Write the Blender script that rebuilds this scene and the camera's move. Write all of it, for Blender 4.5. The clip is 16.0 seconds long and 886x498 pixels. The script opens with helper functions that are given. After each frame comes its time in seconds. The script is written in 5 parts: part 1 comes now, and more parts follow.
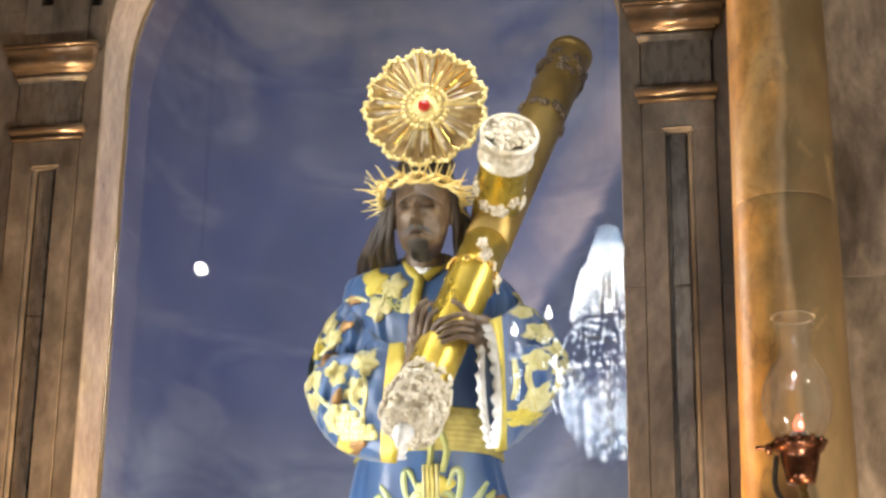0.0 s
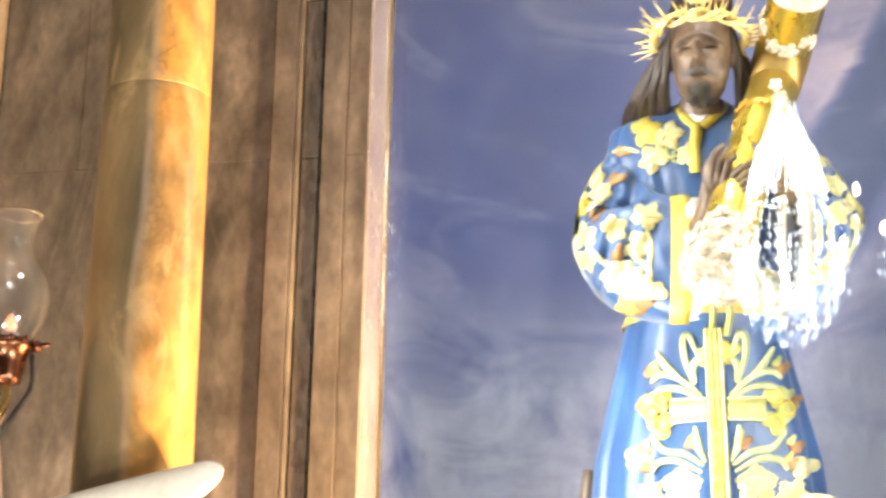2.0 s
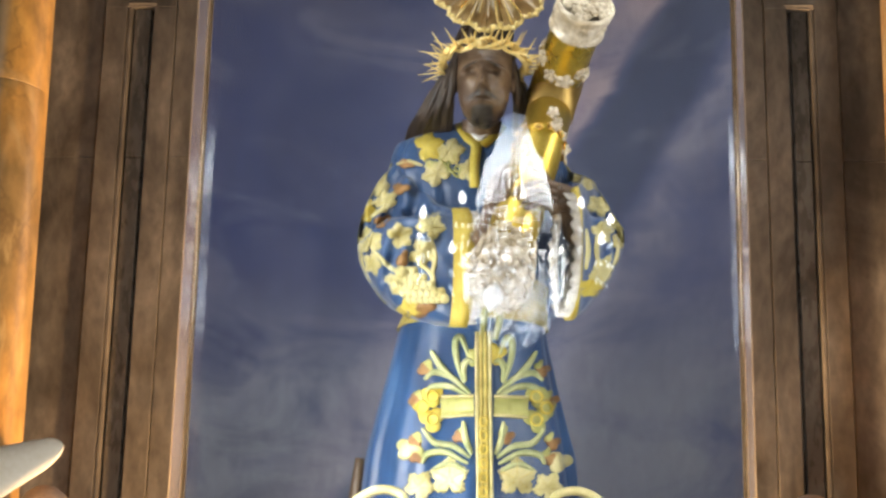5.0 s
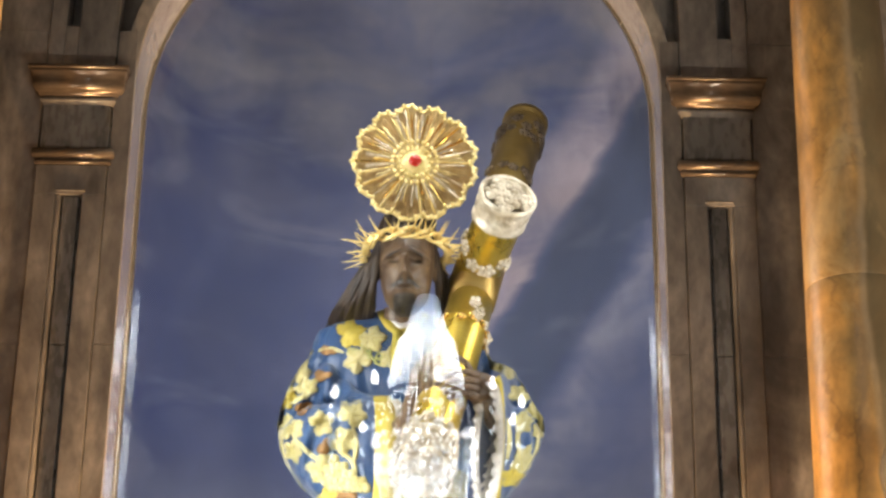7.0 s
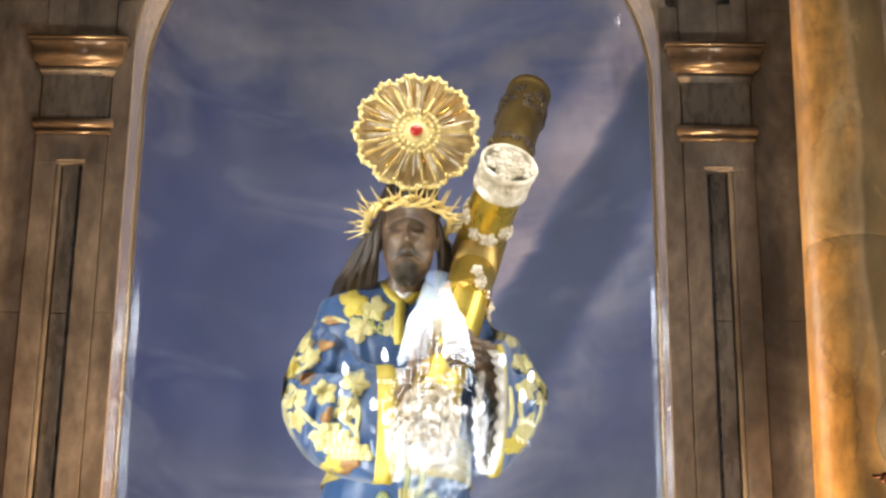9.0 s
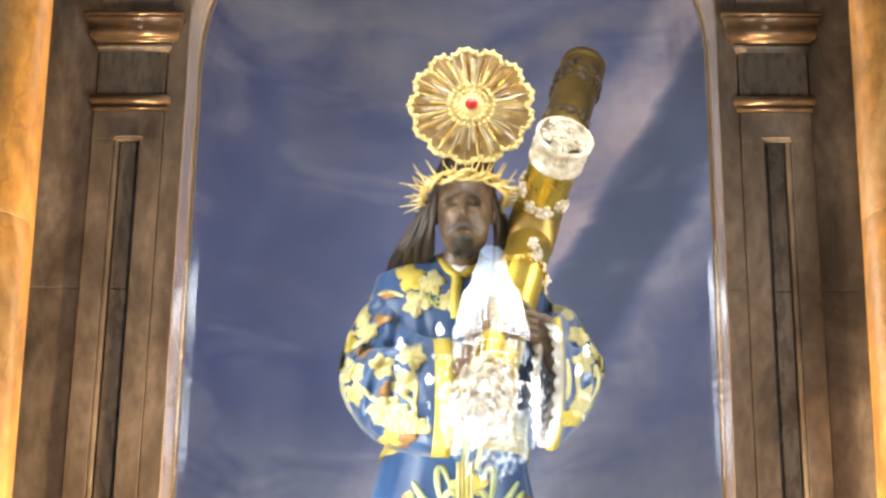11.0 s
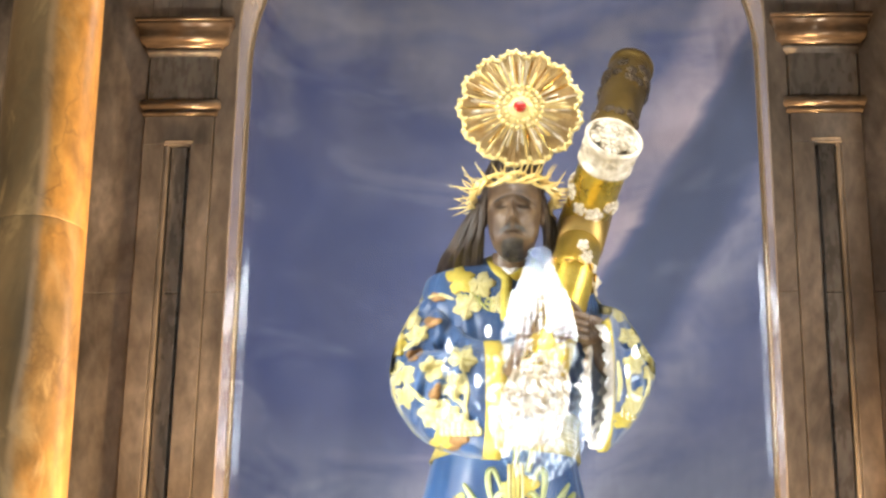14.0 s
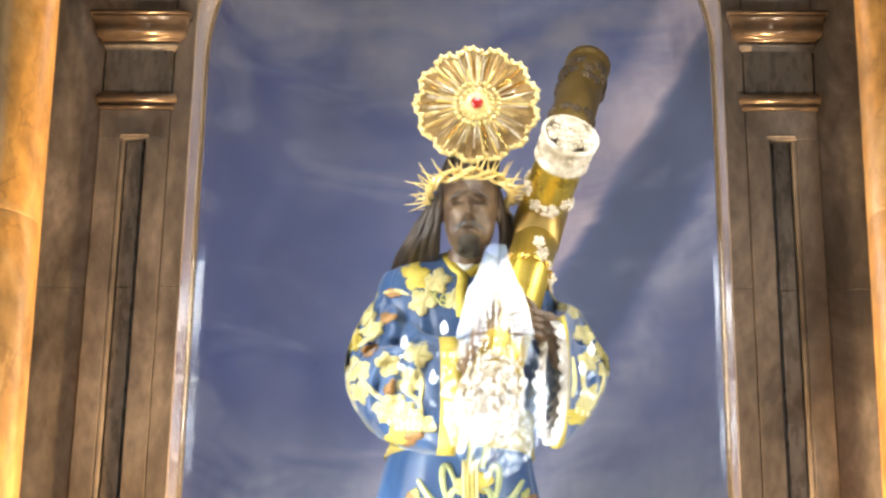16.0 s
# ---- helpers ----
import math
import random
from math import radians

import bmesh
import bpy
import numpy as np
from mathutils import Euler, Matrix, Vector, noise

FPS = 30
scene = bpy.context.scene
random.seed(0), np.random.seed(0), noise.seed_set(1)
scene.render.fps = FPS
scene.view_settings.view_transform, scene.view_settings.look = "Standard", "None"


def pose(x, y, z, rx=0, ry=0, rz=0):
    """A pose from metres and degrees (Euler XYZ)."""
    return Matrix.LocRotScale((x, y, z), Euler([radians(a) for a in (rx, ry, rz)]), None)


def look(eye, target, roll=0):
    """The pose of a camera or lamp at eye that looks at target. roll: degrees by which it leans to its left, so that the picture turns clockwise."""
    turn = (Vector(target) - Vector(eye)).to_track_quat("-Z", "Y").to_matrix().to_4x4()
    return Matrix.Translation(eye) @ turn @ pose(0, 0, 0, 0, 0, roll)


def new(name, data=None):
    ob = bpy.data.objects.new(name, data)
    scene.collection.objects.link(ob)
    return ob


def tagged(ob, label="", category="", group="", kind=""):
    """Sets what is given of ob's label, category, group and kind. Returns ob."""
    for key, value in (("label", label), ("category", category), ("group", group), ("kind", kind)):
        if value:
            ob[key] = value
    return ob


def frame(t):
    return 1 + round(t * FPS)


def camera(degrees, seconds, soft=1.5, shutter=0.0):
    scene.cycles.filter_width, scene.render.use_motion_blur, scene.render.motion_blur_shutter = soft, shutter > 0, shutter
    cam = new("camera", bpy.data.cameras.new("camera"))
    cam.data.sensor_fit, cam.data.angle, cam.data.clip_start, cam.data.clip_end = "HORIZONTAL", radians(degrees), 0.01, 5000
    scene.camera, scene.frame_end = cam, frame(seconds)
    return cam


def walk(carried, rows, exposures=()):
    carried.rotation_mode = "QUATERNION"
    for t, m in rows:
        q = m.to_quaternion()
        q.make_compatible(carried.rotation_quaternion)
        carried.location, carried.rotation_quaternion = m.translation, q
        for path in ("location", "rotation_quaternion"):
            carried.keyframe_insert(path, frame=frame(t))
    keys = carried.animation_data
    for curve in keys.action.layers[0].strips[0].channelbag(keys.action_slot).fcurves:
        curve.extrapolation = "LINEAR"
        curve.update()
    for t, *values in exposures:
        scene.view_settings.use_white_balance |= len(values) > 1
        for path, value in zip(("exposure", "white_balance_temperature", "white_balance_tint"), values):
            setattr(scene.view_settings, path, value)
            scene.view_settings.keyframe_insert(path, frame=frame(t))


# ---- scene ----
# Everything is drawn in drawing units: S turns them into metres, and ZO lifts the drawing onto the church floor.
# STAND shifts, turns and scales the dressed figure, while it is built, to fit the camera's view.
S, ZO = 0.82, 0.25


STAND = Matrix.LocRotScale((0.0164, 0.2611, -0.0511), Euler([radians(a) for a in (1.945, -0.479, 1.068)]), (1.036,) * 3)
PLACING = [Matrix.Identity(4)]


def U(x, y, z):
    return PLACING[0] @ Vector((S * x, S * y, S * z + ZO))


ROWS = [
    (0, (0.956, -4.149, 1.554), (0.622, -2.307, 2.258), 0.7),
    (0.5, (0.88, -4.036, 1.53), (0.55, -2.192, 2.232), 0.5),
    (1, (0.736, -3.842, 1.549), (0.403, -1.976, 2.185), 0.5),
    (1.5, (0.534, -3.797, 1.595), (0.178, -1.93, 2.219), 0.7),
    (2, (0.327, -3.798, 1.553), (-0.063, -1.936, 2.17), 1.2),
    (2.5, (0.216, -3.939, 1.547), (-0.139, -2.065, 2.148), 1.5),
    (3, (0.181, -4.082, 1.583), (-0.03, -2.188, 2.191), 1.3),
    (3.5, (0.113, -4.153, 1.59), (-0.031, -2.25, 2.19), 1.1),
    (3.7, (0.085, -4.141, 1.555), (-0.024, -2.238, 2.16), 0.8),
    (5.8, (0.111, -4.202, 1.466), (0.044, -2.302, 2.086), 1.0),
    (6, (0.1, -4.206, 1.466), (0.035, -2.314, 2.113), 0.9),
    (6.5, (0.101, -4.218, 1.5), (0.046, -2.359, 2.235), 0.8),
    (7, (0.049, -4.213, 1.506), (0.071, -2.369, 2.28), 0.8),
    (7.5, (0.025, -4.197, 1.495), (0.028, -2.352, 2.267), 0.9),
    (8, (0.074, -4.203, 1.473), (0.064, -2.356, 2.24), 0.7),
    (8.5, (0.072, -4.188, 1.462), (0.071, -2.338, 2.223), 0.7),
    (9, (0.09, -4.204, 1.462), (0.095, -2.354, 2.223), 0.6),
    (9.5, (0.08, -4.196, 1.458), (0.068, -2.346, 2.219), 0.6),
    (10, (0.087, -4.194, 1.451), (0.037, -2.34, 2.199), 0.8),
    (12.5, (0.067, -4.217, 1.465), (0.025, -2.358, 2.2), 0.7),
    (13, (0.077, -4.215, 1.464), (0.026, -2.357, 2.202), 0.8),
    (13.5, (0.078, -4.22, 1.462), (-0.016, -2.364, 2.202), 0.8),
    (14, (0.07, -4.211, 1.458), (-0.023, -2.354, 2.196), 0.9),
    (14.5, (0.067, -4.213, 1.459), (0.001, -2.354, 2.194), 0.9),
    (15, (0.061, -4.214, 1.463), (0.008, -2.354, 2.195), 0.8),
    (15.5, (0.065, -4.213, 1.463), (0.014, -2.353, 2.195), 0.7),
    (16, (0.073, -4.21, 1.454), (0.023, -2.351, 2.19), 0.8),
]
EXPOSURES = [(0, 0.0), (0.5, -0.05), (1, -0.03), (1.5, 0.2), (2, 0.85), (2.5, 0.56), (3, 0.4), (3.5, 0.15), (6, -0.68), (6.5, 0.35), (7, -0.2), (7.5, -0.35), (8, -0.25), (8.5, -0.25), (9, -0.05), (9.5,-0.07),(10, 0.1), (12.5, 0.2), (14.5, 0.3), (16, 0.3)]

cam = camera(25.0, 16.0, soft=2.75, shutter=0.5)
walk(cam, [(t, look(eye, aim, roll)) for t, eye, aim, roll in ROWS], EXPOSURES)

# ---- world and large lights ----
world = bpy.data.worlds.new("world")
scene.world = world
world.use_nodes = True
world.node_tree.nodes["Background"].inputs["Color"].default_value = (0.9, 0.85, 0.8, 1)
world.node_tree.nodes["Background"].inputs["Strength"].default_value = 0.02


def lamp(name, kind, place, power, color, aim=None, **more):
    data = bpy.data.lights.new(name, kind)
    data.energy, data.color = power, color
    if kind == "AREA":
        data.shape, data.size, data.size_y = "RECTANGLE", more["size"][0], more["size"][1]
        data.spread = radians(more.get("spread", 180))
    elif kind == "SPOT":
        data.spot_size, data.spot_blend, data.shadow_soft_size = radians(more["cone"]), 1.0, more.get("soft", 0.03)
    else:
        data.shadow_soft_size = more.get("soft", 0.1)
    ob = new(name, data)
    ob.matrix_world = look(U(*place), U(*aim)) if aim else Matrix.Translation(U(*place))
    return ob


# assumed lamps hidden behind the niche wall, added nave fills, warm altar spots
lamp("niche_lamp_west", "AREA", (-0.94, 0.41, 3.85), 14, (0.99, 1.0, 0.97), (0.02, 0.85, 3.45), size=(0.16, 0.8))
lamp("niche_lamp_east", "AREA", (0.94, 0.42, 3.6), 8.0, (0.99, 1.0, 0.97), (0.05, 0.85, 3.55), size=(0.2, 1.0))
lamp("niche_lamp_top", "AREA", (0.15, 0.36, 4.95), 13, (0.98, 1.0, 0.98), (0.10, 1.15, 3.9), size=(1.0, 0.14))
lamp("niche_lamp_foot", "AREA", (0.0, 0.34, 2.25), 2, (1.0, 0.97, 0.94), (0.02, 0.95, 3.5), size=(1.0, 0.12))
# low pair added out of sight to brighten the skirt's flanks
lamp("niche_fill_low_west", "AREA", (-0.94, 0.41, 2.72), 12, (0.99, 1.0, 0.97), (-0.15, 0.95, 2.66), size=(0.16, 0.6), spread=100)
lamp("niche_fill_low_east", "AREA", (0.94, 0.42, 2.68), 2.6, (0.99, 1.0, 0.97), (0.20, 0.95, 2.66), size=(0.16, 0.6), spread=100)
# unseen fills added in the nave to brighten the stone from the front
lamp("nave_fill_west", "POINT", (-1.6, -3.1, 0.7), 88, (1.0, 0.94, 0.82), soft=0.15)
lamp("nave_fill_east", "POINT", (1.6, -3.1, 0.7), 198, (1.0, 0.95, 0.84), soft=0.15)
lamp("altar_spot_west", "SPOT", (-0.12, -0.22, 1.46), 560, (1.0, 0.62, 0.28), (-1.16, -0.36, 3.8), cone=60, soft=0.03)
lamp("altar_spot_east", "SPOT", (0.12, -0.14, 1.46), 450, (1.0, 0.62, 0.28), (1.14, -0.36, 3.8), cone=60, soft=0.03)
lamp("altar_spot_outer_west", "SPOT", (-1.72, -0.75, 1.46), 95, (1.0, 0.70, 0.42), (-1.50, 0.0, 3.0), cone=78, soft=0.04)
lamp("altar_spot_outer_east", "SPOT", (1.62, -0.75, 1.46), 190, (1.0, 0.70, 0.42), (1.42, 0.0, 3.0), cone=78, soft=0.04)


# ---- materials ----
def nodes_of(name):
    m = bpy.data.materials.new(name)
    m.use_nodes = True
    nt = m.node_tree
    return m, nt, nt.nodes["Principled BSDF"]


def link(nt, a, b):
    nt.links.new(a, b)


def noise_tex(nt, scale, detail=6, rough=0.6, stretch=(1, 1, 1), distort=0.0, turn=(0, 0, 0)):
    geo = nt.nodes.new("ShaderNodeNewGeometry")
    mp = nt.nodes.new("ShaderNodeMapping")
    mp.inputs["Scale"].default_value = stretch
    mp.inputs["Rotation"].default_value = [radians(a) for a in turn]
    link(nt, geo.outputs["Position"], mp.inputs["Vector"])
    n = nt.nodes.new("ShaderNodeTexNoise")
    n.inputs["Scale"].default_value, n.inputs["Detail"].default_value = scale, detail
    n.inputs["Roughness"].default_value, n.inputs["Distortion"].default_value = rough, distort
    link(nt, mp.outputs["Vector"], n.inputs["Vector"])
    return n.outputs["Fac"]


def ramp(nt, fac, stops):
    r = nt.nodes.new("ShaderNodeValToRGB")
    e = r.color_ramp.elements
    while len(e) < len(stops):
        e.new(0.5)
    for el, (p, c) in zip(e, stops):
        el.position, el.color = p, (*c, 1) if len(c) == 3 else c
    link(nt, fac, r.inputs["Fac"])
    return r.outputs["Color"]


def blend(nt, fac, a, b, mode="MIX"):
    m = nt.nodes.new("ShaderNodeMix")
    m.data_type, m.blend_type = "RGBA", mode
    for value, slot in ((fac, m.inputs[0]), (a, m.inputs[6]), (b, m.inputs[7])):
        if isinstance(value, (int, float)):
            slot.default_value = value
        elif isinstance(value, tuple):
            slot.default_value = (*value, 1)
        else:
            link(nt, value, slot)
    return m.outputs[2]


def bumped(nt, b, fac, strength, distance=0.004):
    bump = nt.nodes.new("ShaderNodeBump")
    bump.inputs["Strength"].default_value, bump.inputs["Distance"].default_value = strength, distance
    link(nt, fac, bump.inputs["Height"])
    link(nt, bump.outputs["Normal"], b.inputs["Normal"])


def stuff(name, dark, mid, light, scale=12, fine=90, rough=(0.4, 0.7), metal=0.0, bump=0.2, stretch=(1, 1, 1), vary=0.0, sheen=0.0, coat=0.0, distort=0.3):
    """A material with two scales of mottling, uneven gloss and fine relief."""
    m, nt, b = nodes_of(name)
    big = noise_tex(nt, scale, 5, 0.6, stretch, distort)
    small = noise_tex(nt, fine, 3, 0.6, stretch)
    col = ramp(nt, big, [(0.3, dark), (0.5, mid), (0.72, light)])
    col = blend(nt, 0.35, col, ramp(nt, small, [(0.3, (0.25,) * 3), (0.7, (0.8,) * 3)]), "OVERLAY")
    if vary:
        info = nt.nodes.new("ShaderNodeObjectInfo")
        col = blend(nt, vary, col, ramp(nt, info.outputs["Random"], [(0.0, (0.2,) * 3), (1.0, (0.8,) * 3)]), "OVERLAY")
    link(nt, col, b.inputs["Base Color"])
    rr = nt.nodes.new("ShaderNodeMapRange")
    rr.inputs["To Min"].default_value, rr.inputs["To Max"].default_value = rough
    link(nt, big, rr.inputs["Value"])
    link(nt, rr.outputs["Result"], b.inputs["Roughness"])
    b.inputs["Metallic"].default_value = metal
    b.inputs["Sheen Weight"].default_value = sheen
    b.inputs["Coat Weight"].default_value = coat
    if bump:
        bumped(nt, b, small, bump)
    return m


def veined(name, stops, vein, scale, stretch, rough=(0.16, 0.40), vein_scale=5.0, vary=0.14, cracks=0.0, green_from=0.0, lines=0.28):
    """Polished marble: cloudy ground with thin warped veins."""
    m, nt, b = nodes_of(name)
    big = noise_tex(nt, scale, 7, 0.62, stretch, 0.8)
    small = noise_tex(nt, scale * 9, 4, 0.6, stretch)
    col = ramp(nt, big, stops)
    col = blend(nt, 0.6, col, ramp(nt, small, [(0.28, (0.22,) * 3), (0.5, (0.5,) * 3), (0.72, (0.78,) * 3)]), "OVERLAY")
    warp = noise_tex(nt, vein_scale, 3, 0.5, (stretch[0], stretch[1], stretch[2] * 0.8), 0.5, (20, 35, 0))
    line = ramp(nt, warp, [(0.480, (0, 0, 0)), (0.497, (lines,) * 3), (0.503, (lines,) * 3), (0.52, (0, 0, 0))])
    col = blend(nt, line, col, vein)
    warp2 = noise_tex(nt, vein_scale * 1.7, 4, 0.6, stretch, 0.5, (-30, 10, 40))
    line2 = ramp(nt, warp2, [(0.405, (0, 0, 0)), (0.412, (lines,) * 3), (0.419, (0, 0, 0))])
    col = blend(nt, line2, col, (0.07, 0.045, 0.03))
    if cracks:
        geo = nt.nodes.new("ShaderNodeNewGeometry")
        mp = nt.nodes.new("ShaderNodeMapping")
        mp.inputs["Scale"].default_value = (1.0, 1.0, 0.30)
        link(nt, geo.outputs["Position"], mp.inputs["Vector"])
        shift = nt.nodes.new("ShaderNodeMix")
        shift.data_type = "VECTOR"
        shift.inputs[0].default_value = 0.10
        wob = nt.nodes.new("ShaderNodeTexNoise")
        wob.inputs["Scale"].default_value = 13.0
        wob.inputs["Detail"].default_value = 5.0
        link(nt, mp.outputs["Vector"], shift.inputs[4])
        link(nt, wob.outputs["Color"], shift.inputs[5])
        link(nt, geo.outputs["Position"], wob.inputs["Vector"])
        cell = nt.nodes.new("ShaderNodeTexVoronoi")
        cell.feature = "DISTANCE_TO_EDGE"
        cell.inputs["Scale"].default_value = cracks
        link(nt, shift.outputs[1], cell.inputs["Vector"])
        fade = noise_tex(nt, 5.0, 3, 0.6)
        fine = ramp(nt, cell.outputs["Distance"], [(0.0, (0.9,) * 3), (0.014, (0.55,) * 3), (0.036, (0, 0, 0))])
        some = ramp(nt, fade, [(0.46, (0, 0, 0)), (0.60, (0.55,) * 3)])
        col = blend(nt, blend(nt, 1.0, fine, some, "MULTIPLY"), col, (0.13, 0.075, 0.035))
    if green_from:  # farther from the middle the ochre turns darker grey-green, with a pale seam between
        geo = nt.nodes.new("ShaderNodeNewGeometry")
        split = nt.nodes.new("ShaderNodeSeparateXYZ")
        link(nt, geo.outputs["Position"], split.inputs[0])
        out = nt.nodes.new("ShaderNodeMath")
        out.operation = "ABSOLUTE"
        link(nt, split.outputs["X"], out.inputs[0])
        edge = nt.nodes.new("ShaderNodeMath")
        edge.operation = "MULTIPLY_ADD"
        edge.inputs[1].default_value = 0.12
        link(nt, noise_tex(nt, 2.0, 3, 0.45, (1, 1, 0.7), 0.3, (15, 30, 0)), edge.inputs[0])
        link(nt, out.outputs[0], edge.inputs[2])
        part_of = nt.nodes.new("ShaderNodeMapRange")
        part_of.inputs["From Min"].default_value, part_of.inputs["From Max"].default_value = green_from + 0.02, green_from + 0.16
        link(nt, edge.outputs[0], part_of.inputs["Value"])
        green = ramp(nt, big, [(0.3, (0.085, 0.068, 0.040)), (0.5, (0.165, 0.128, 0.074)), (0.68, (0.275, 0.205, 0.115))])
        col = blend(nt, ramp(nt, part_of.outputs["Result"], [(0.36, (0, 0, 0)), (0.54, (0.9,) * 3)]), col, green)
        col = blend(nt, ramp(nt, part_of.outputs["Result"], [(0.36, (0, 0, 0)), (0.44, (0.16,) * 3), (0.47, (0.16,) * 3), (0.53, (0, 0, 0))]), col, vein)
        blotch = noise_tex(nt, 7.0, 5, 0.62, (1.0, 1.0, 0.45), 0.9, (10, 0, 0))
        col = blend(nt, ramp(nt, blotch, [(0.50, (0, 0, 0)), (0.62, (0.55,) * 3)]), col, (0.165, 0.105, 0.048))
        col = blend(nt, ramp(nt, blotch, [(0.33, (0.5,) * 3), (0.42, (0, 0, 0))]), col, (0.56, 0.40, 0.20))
    if vary:
        info = nt.nodes.new("ShaderNodeObjectInfo")
        col = blend(nt, vary, col, ramp(nt, info.outputs["Random"], [(0.0, (0.3,) * 3), (1.0, (0.7,) * 3)]), "OVERLAY")
    link(nt, col, b.inputs["Base Color"])
    rr = nt.nodes.new("ShaderNodeMapRange")
    rr.inputs["To Min"].default_value, rr.inputs["To Max"].default_value = rough
    link(nt, small, rr.inputs["Value"])
    link(nt, rr.outputs["Result"], b.inputs["Roughness"])
    bumped(nt, b, small, 0.12)
    return m


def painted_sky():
    """Oil-painted evening sky: deep violet blue, warm grey cloud above, pale banks below, the cross's shadow painted
    in, and thin wisps.
    """
    m, nt, b = nodes_of("painted_sky")
    geo = nt.nodes.new("ShaderNodeNewGeometry")
    split = nt.nodes.new("ShaderNodeSeparateXYZ")
    link(nt, geo.outputs["Position"], split.inputs[0])

    def over(axis, a, b_, lo=0.0, hi=1.0):
        r = nt.nodes.new("ShaderNodeMapRange")
        r.interpolation_type = "SMOOTHSTEP"
        for slot, value in (("From Min", a), ("From Max", b_), ("To Min", lo), ("To Max", hi)):
            r.inputs[slot].default_value = value
        link(nt, axis, r.inputs["Value"])
        return r.outputs["Result"]

    def both(a, c):
        return blend(nt, 1.0, a, c, "MULTIPLY")

    wide = noise_tex(nt, 1.5, 4, 0.55, (1.0, 1.0, 1.6), 0.5, (0, 14, 0))
    cloud = noise_tex(nt, 2.4, 6, 0.58, (1.0, 1.0, 1.7), 0.7, (0, -18, 0))
    wisp = noise_tex(nt, 1.9, 6, 0.58, (1.0, 1.0, 3.2), 0.5, (0, -20, 0))
    grain = noise_tex(nt, 40, 4, 0.7, (1, 1, 0.4))
    col = ramp(nt, wide, [(0.30, (0.078, 0.098, 0.210)), (0.46, (0.110, 0.130, 0.256)), (0.60, (0.168, 0.182, 0.302)), (0.74, (0.248, 0.256, 0.350))])
    # the paint darkens to deep blue towards the west
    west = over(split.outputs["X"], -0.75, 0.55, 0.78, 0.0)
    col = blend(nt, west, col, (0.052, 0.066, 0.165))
    # warm grey cloud towards the top, cool pale banks low down
    high = both(over(split.outputs["Z"], 3.95, 4.75, 0.12, 0.95), ramp(nt, cloud, [(0.36, (0, 0, 0)), (0.62, (0.9,) * 3)]))
    col = blend(nt, high, col, (0.265, 0.245, 0.275))
    low = both(over(split.outputs["Z"], 3.30, 2.75, 0.0, 1.0), ramp(nt, cloud, [(0.32, (0, 0, 0)), (0.58, (0.9,) * 3)]))
    col = blend(nt, low, col, (0.330, 0.345, 0.405))
    # cross's shadow painted in: broad slanting streak of deep blue between two pale ones
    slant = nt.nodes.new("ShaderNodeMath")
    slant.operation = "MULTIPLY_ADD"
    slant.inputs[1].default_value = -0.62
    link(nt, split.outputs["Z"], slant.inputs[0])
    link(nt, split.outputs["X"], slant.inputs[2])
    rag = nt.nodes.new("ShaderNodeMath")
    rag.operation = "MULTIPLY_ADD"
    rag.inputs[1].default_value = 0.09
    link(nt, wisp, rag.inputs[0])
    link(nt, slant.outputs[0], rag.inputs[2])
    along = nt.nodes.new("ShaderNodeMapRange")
    along.inputs["From Min"].default_value, along.inputs["From Max"].default_value = CROSS_SHADOW
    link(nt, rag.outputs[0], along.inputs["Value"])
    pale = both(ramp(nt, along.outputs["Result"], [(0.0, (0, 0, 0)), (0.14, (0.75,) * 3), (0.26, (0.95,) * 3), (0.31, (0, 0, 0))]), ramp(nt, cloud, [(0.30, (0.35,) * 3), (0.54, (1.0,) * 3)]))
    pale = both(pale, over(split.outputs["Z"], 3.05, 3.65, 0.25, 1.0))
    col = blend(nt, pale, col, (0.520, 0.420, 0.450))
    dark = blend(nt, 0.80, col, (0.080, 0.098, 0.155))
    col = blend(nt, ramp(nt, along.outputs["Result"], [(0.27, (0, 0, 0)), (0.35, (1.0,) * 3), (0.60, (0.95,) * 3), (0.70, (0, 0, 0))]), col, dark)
    col = blend(nt, both(ramp(nt, along.outputs["Result"], [(0.64, (0, 0, 0)), (0.73, (0.65,) * 3), (1.0, (0.1,) * 3)]), ramp(nt, cloud, [(0.36, (0.2,) * 3), (0.6, (1.0,) * 3)])), col, (0.420, 0.400, 0.460))
    # thin pale wisps, and slanting dark brush strokes
    col = blend(nt, ramp(nt, wisp, [(0.55, (0, 0, 0)), (0.75, (0.34,) * 3)]), col, (0.380, 0.365, 0.430))
    stroke = ramp(nt, noise_tex(nt, 3.2, 3, 0.5, (2.6, 1.0, 0.8), 0.2, (0, -38, 0)), [(0.60, (0, 0, 0)), (0.72, (0.25,) * 3)])
    col = blend(nt, stroke, col, (0.065, 0.075, 0.155))
    col = blend(nt, 0.16, col, ramp(nt, grain, [(0.3, (0.3,) * 3), (0.7, (0.7,) * 3)]), "OVERLAY")
    link(nt, col, b.inputs["Base Color"])
    b.inputs["Roughness"].default_value = 0.75
    bumped(nt, b, grain, 0.1)
    return m


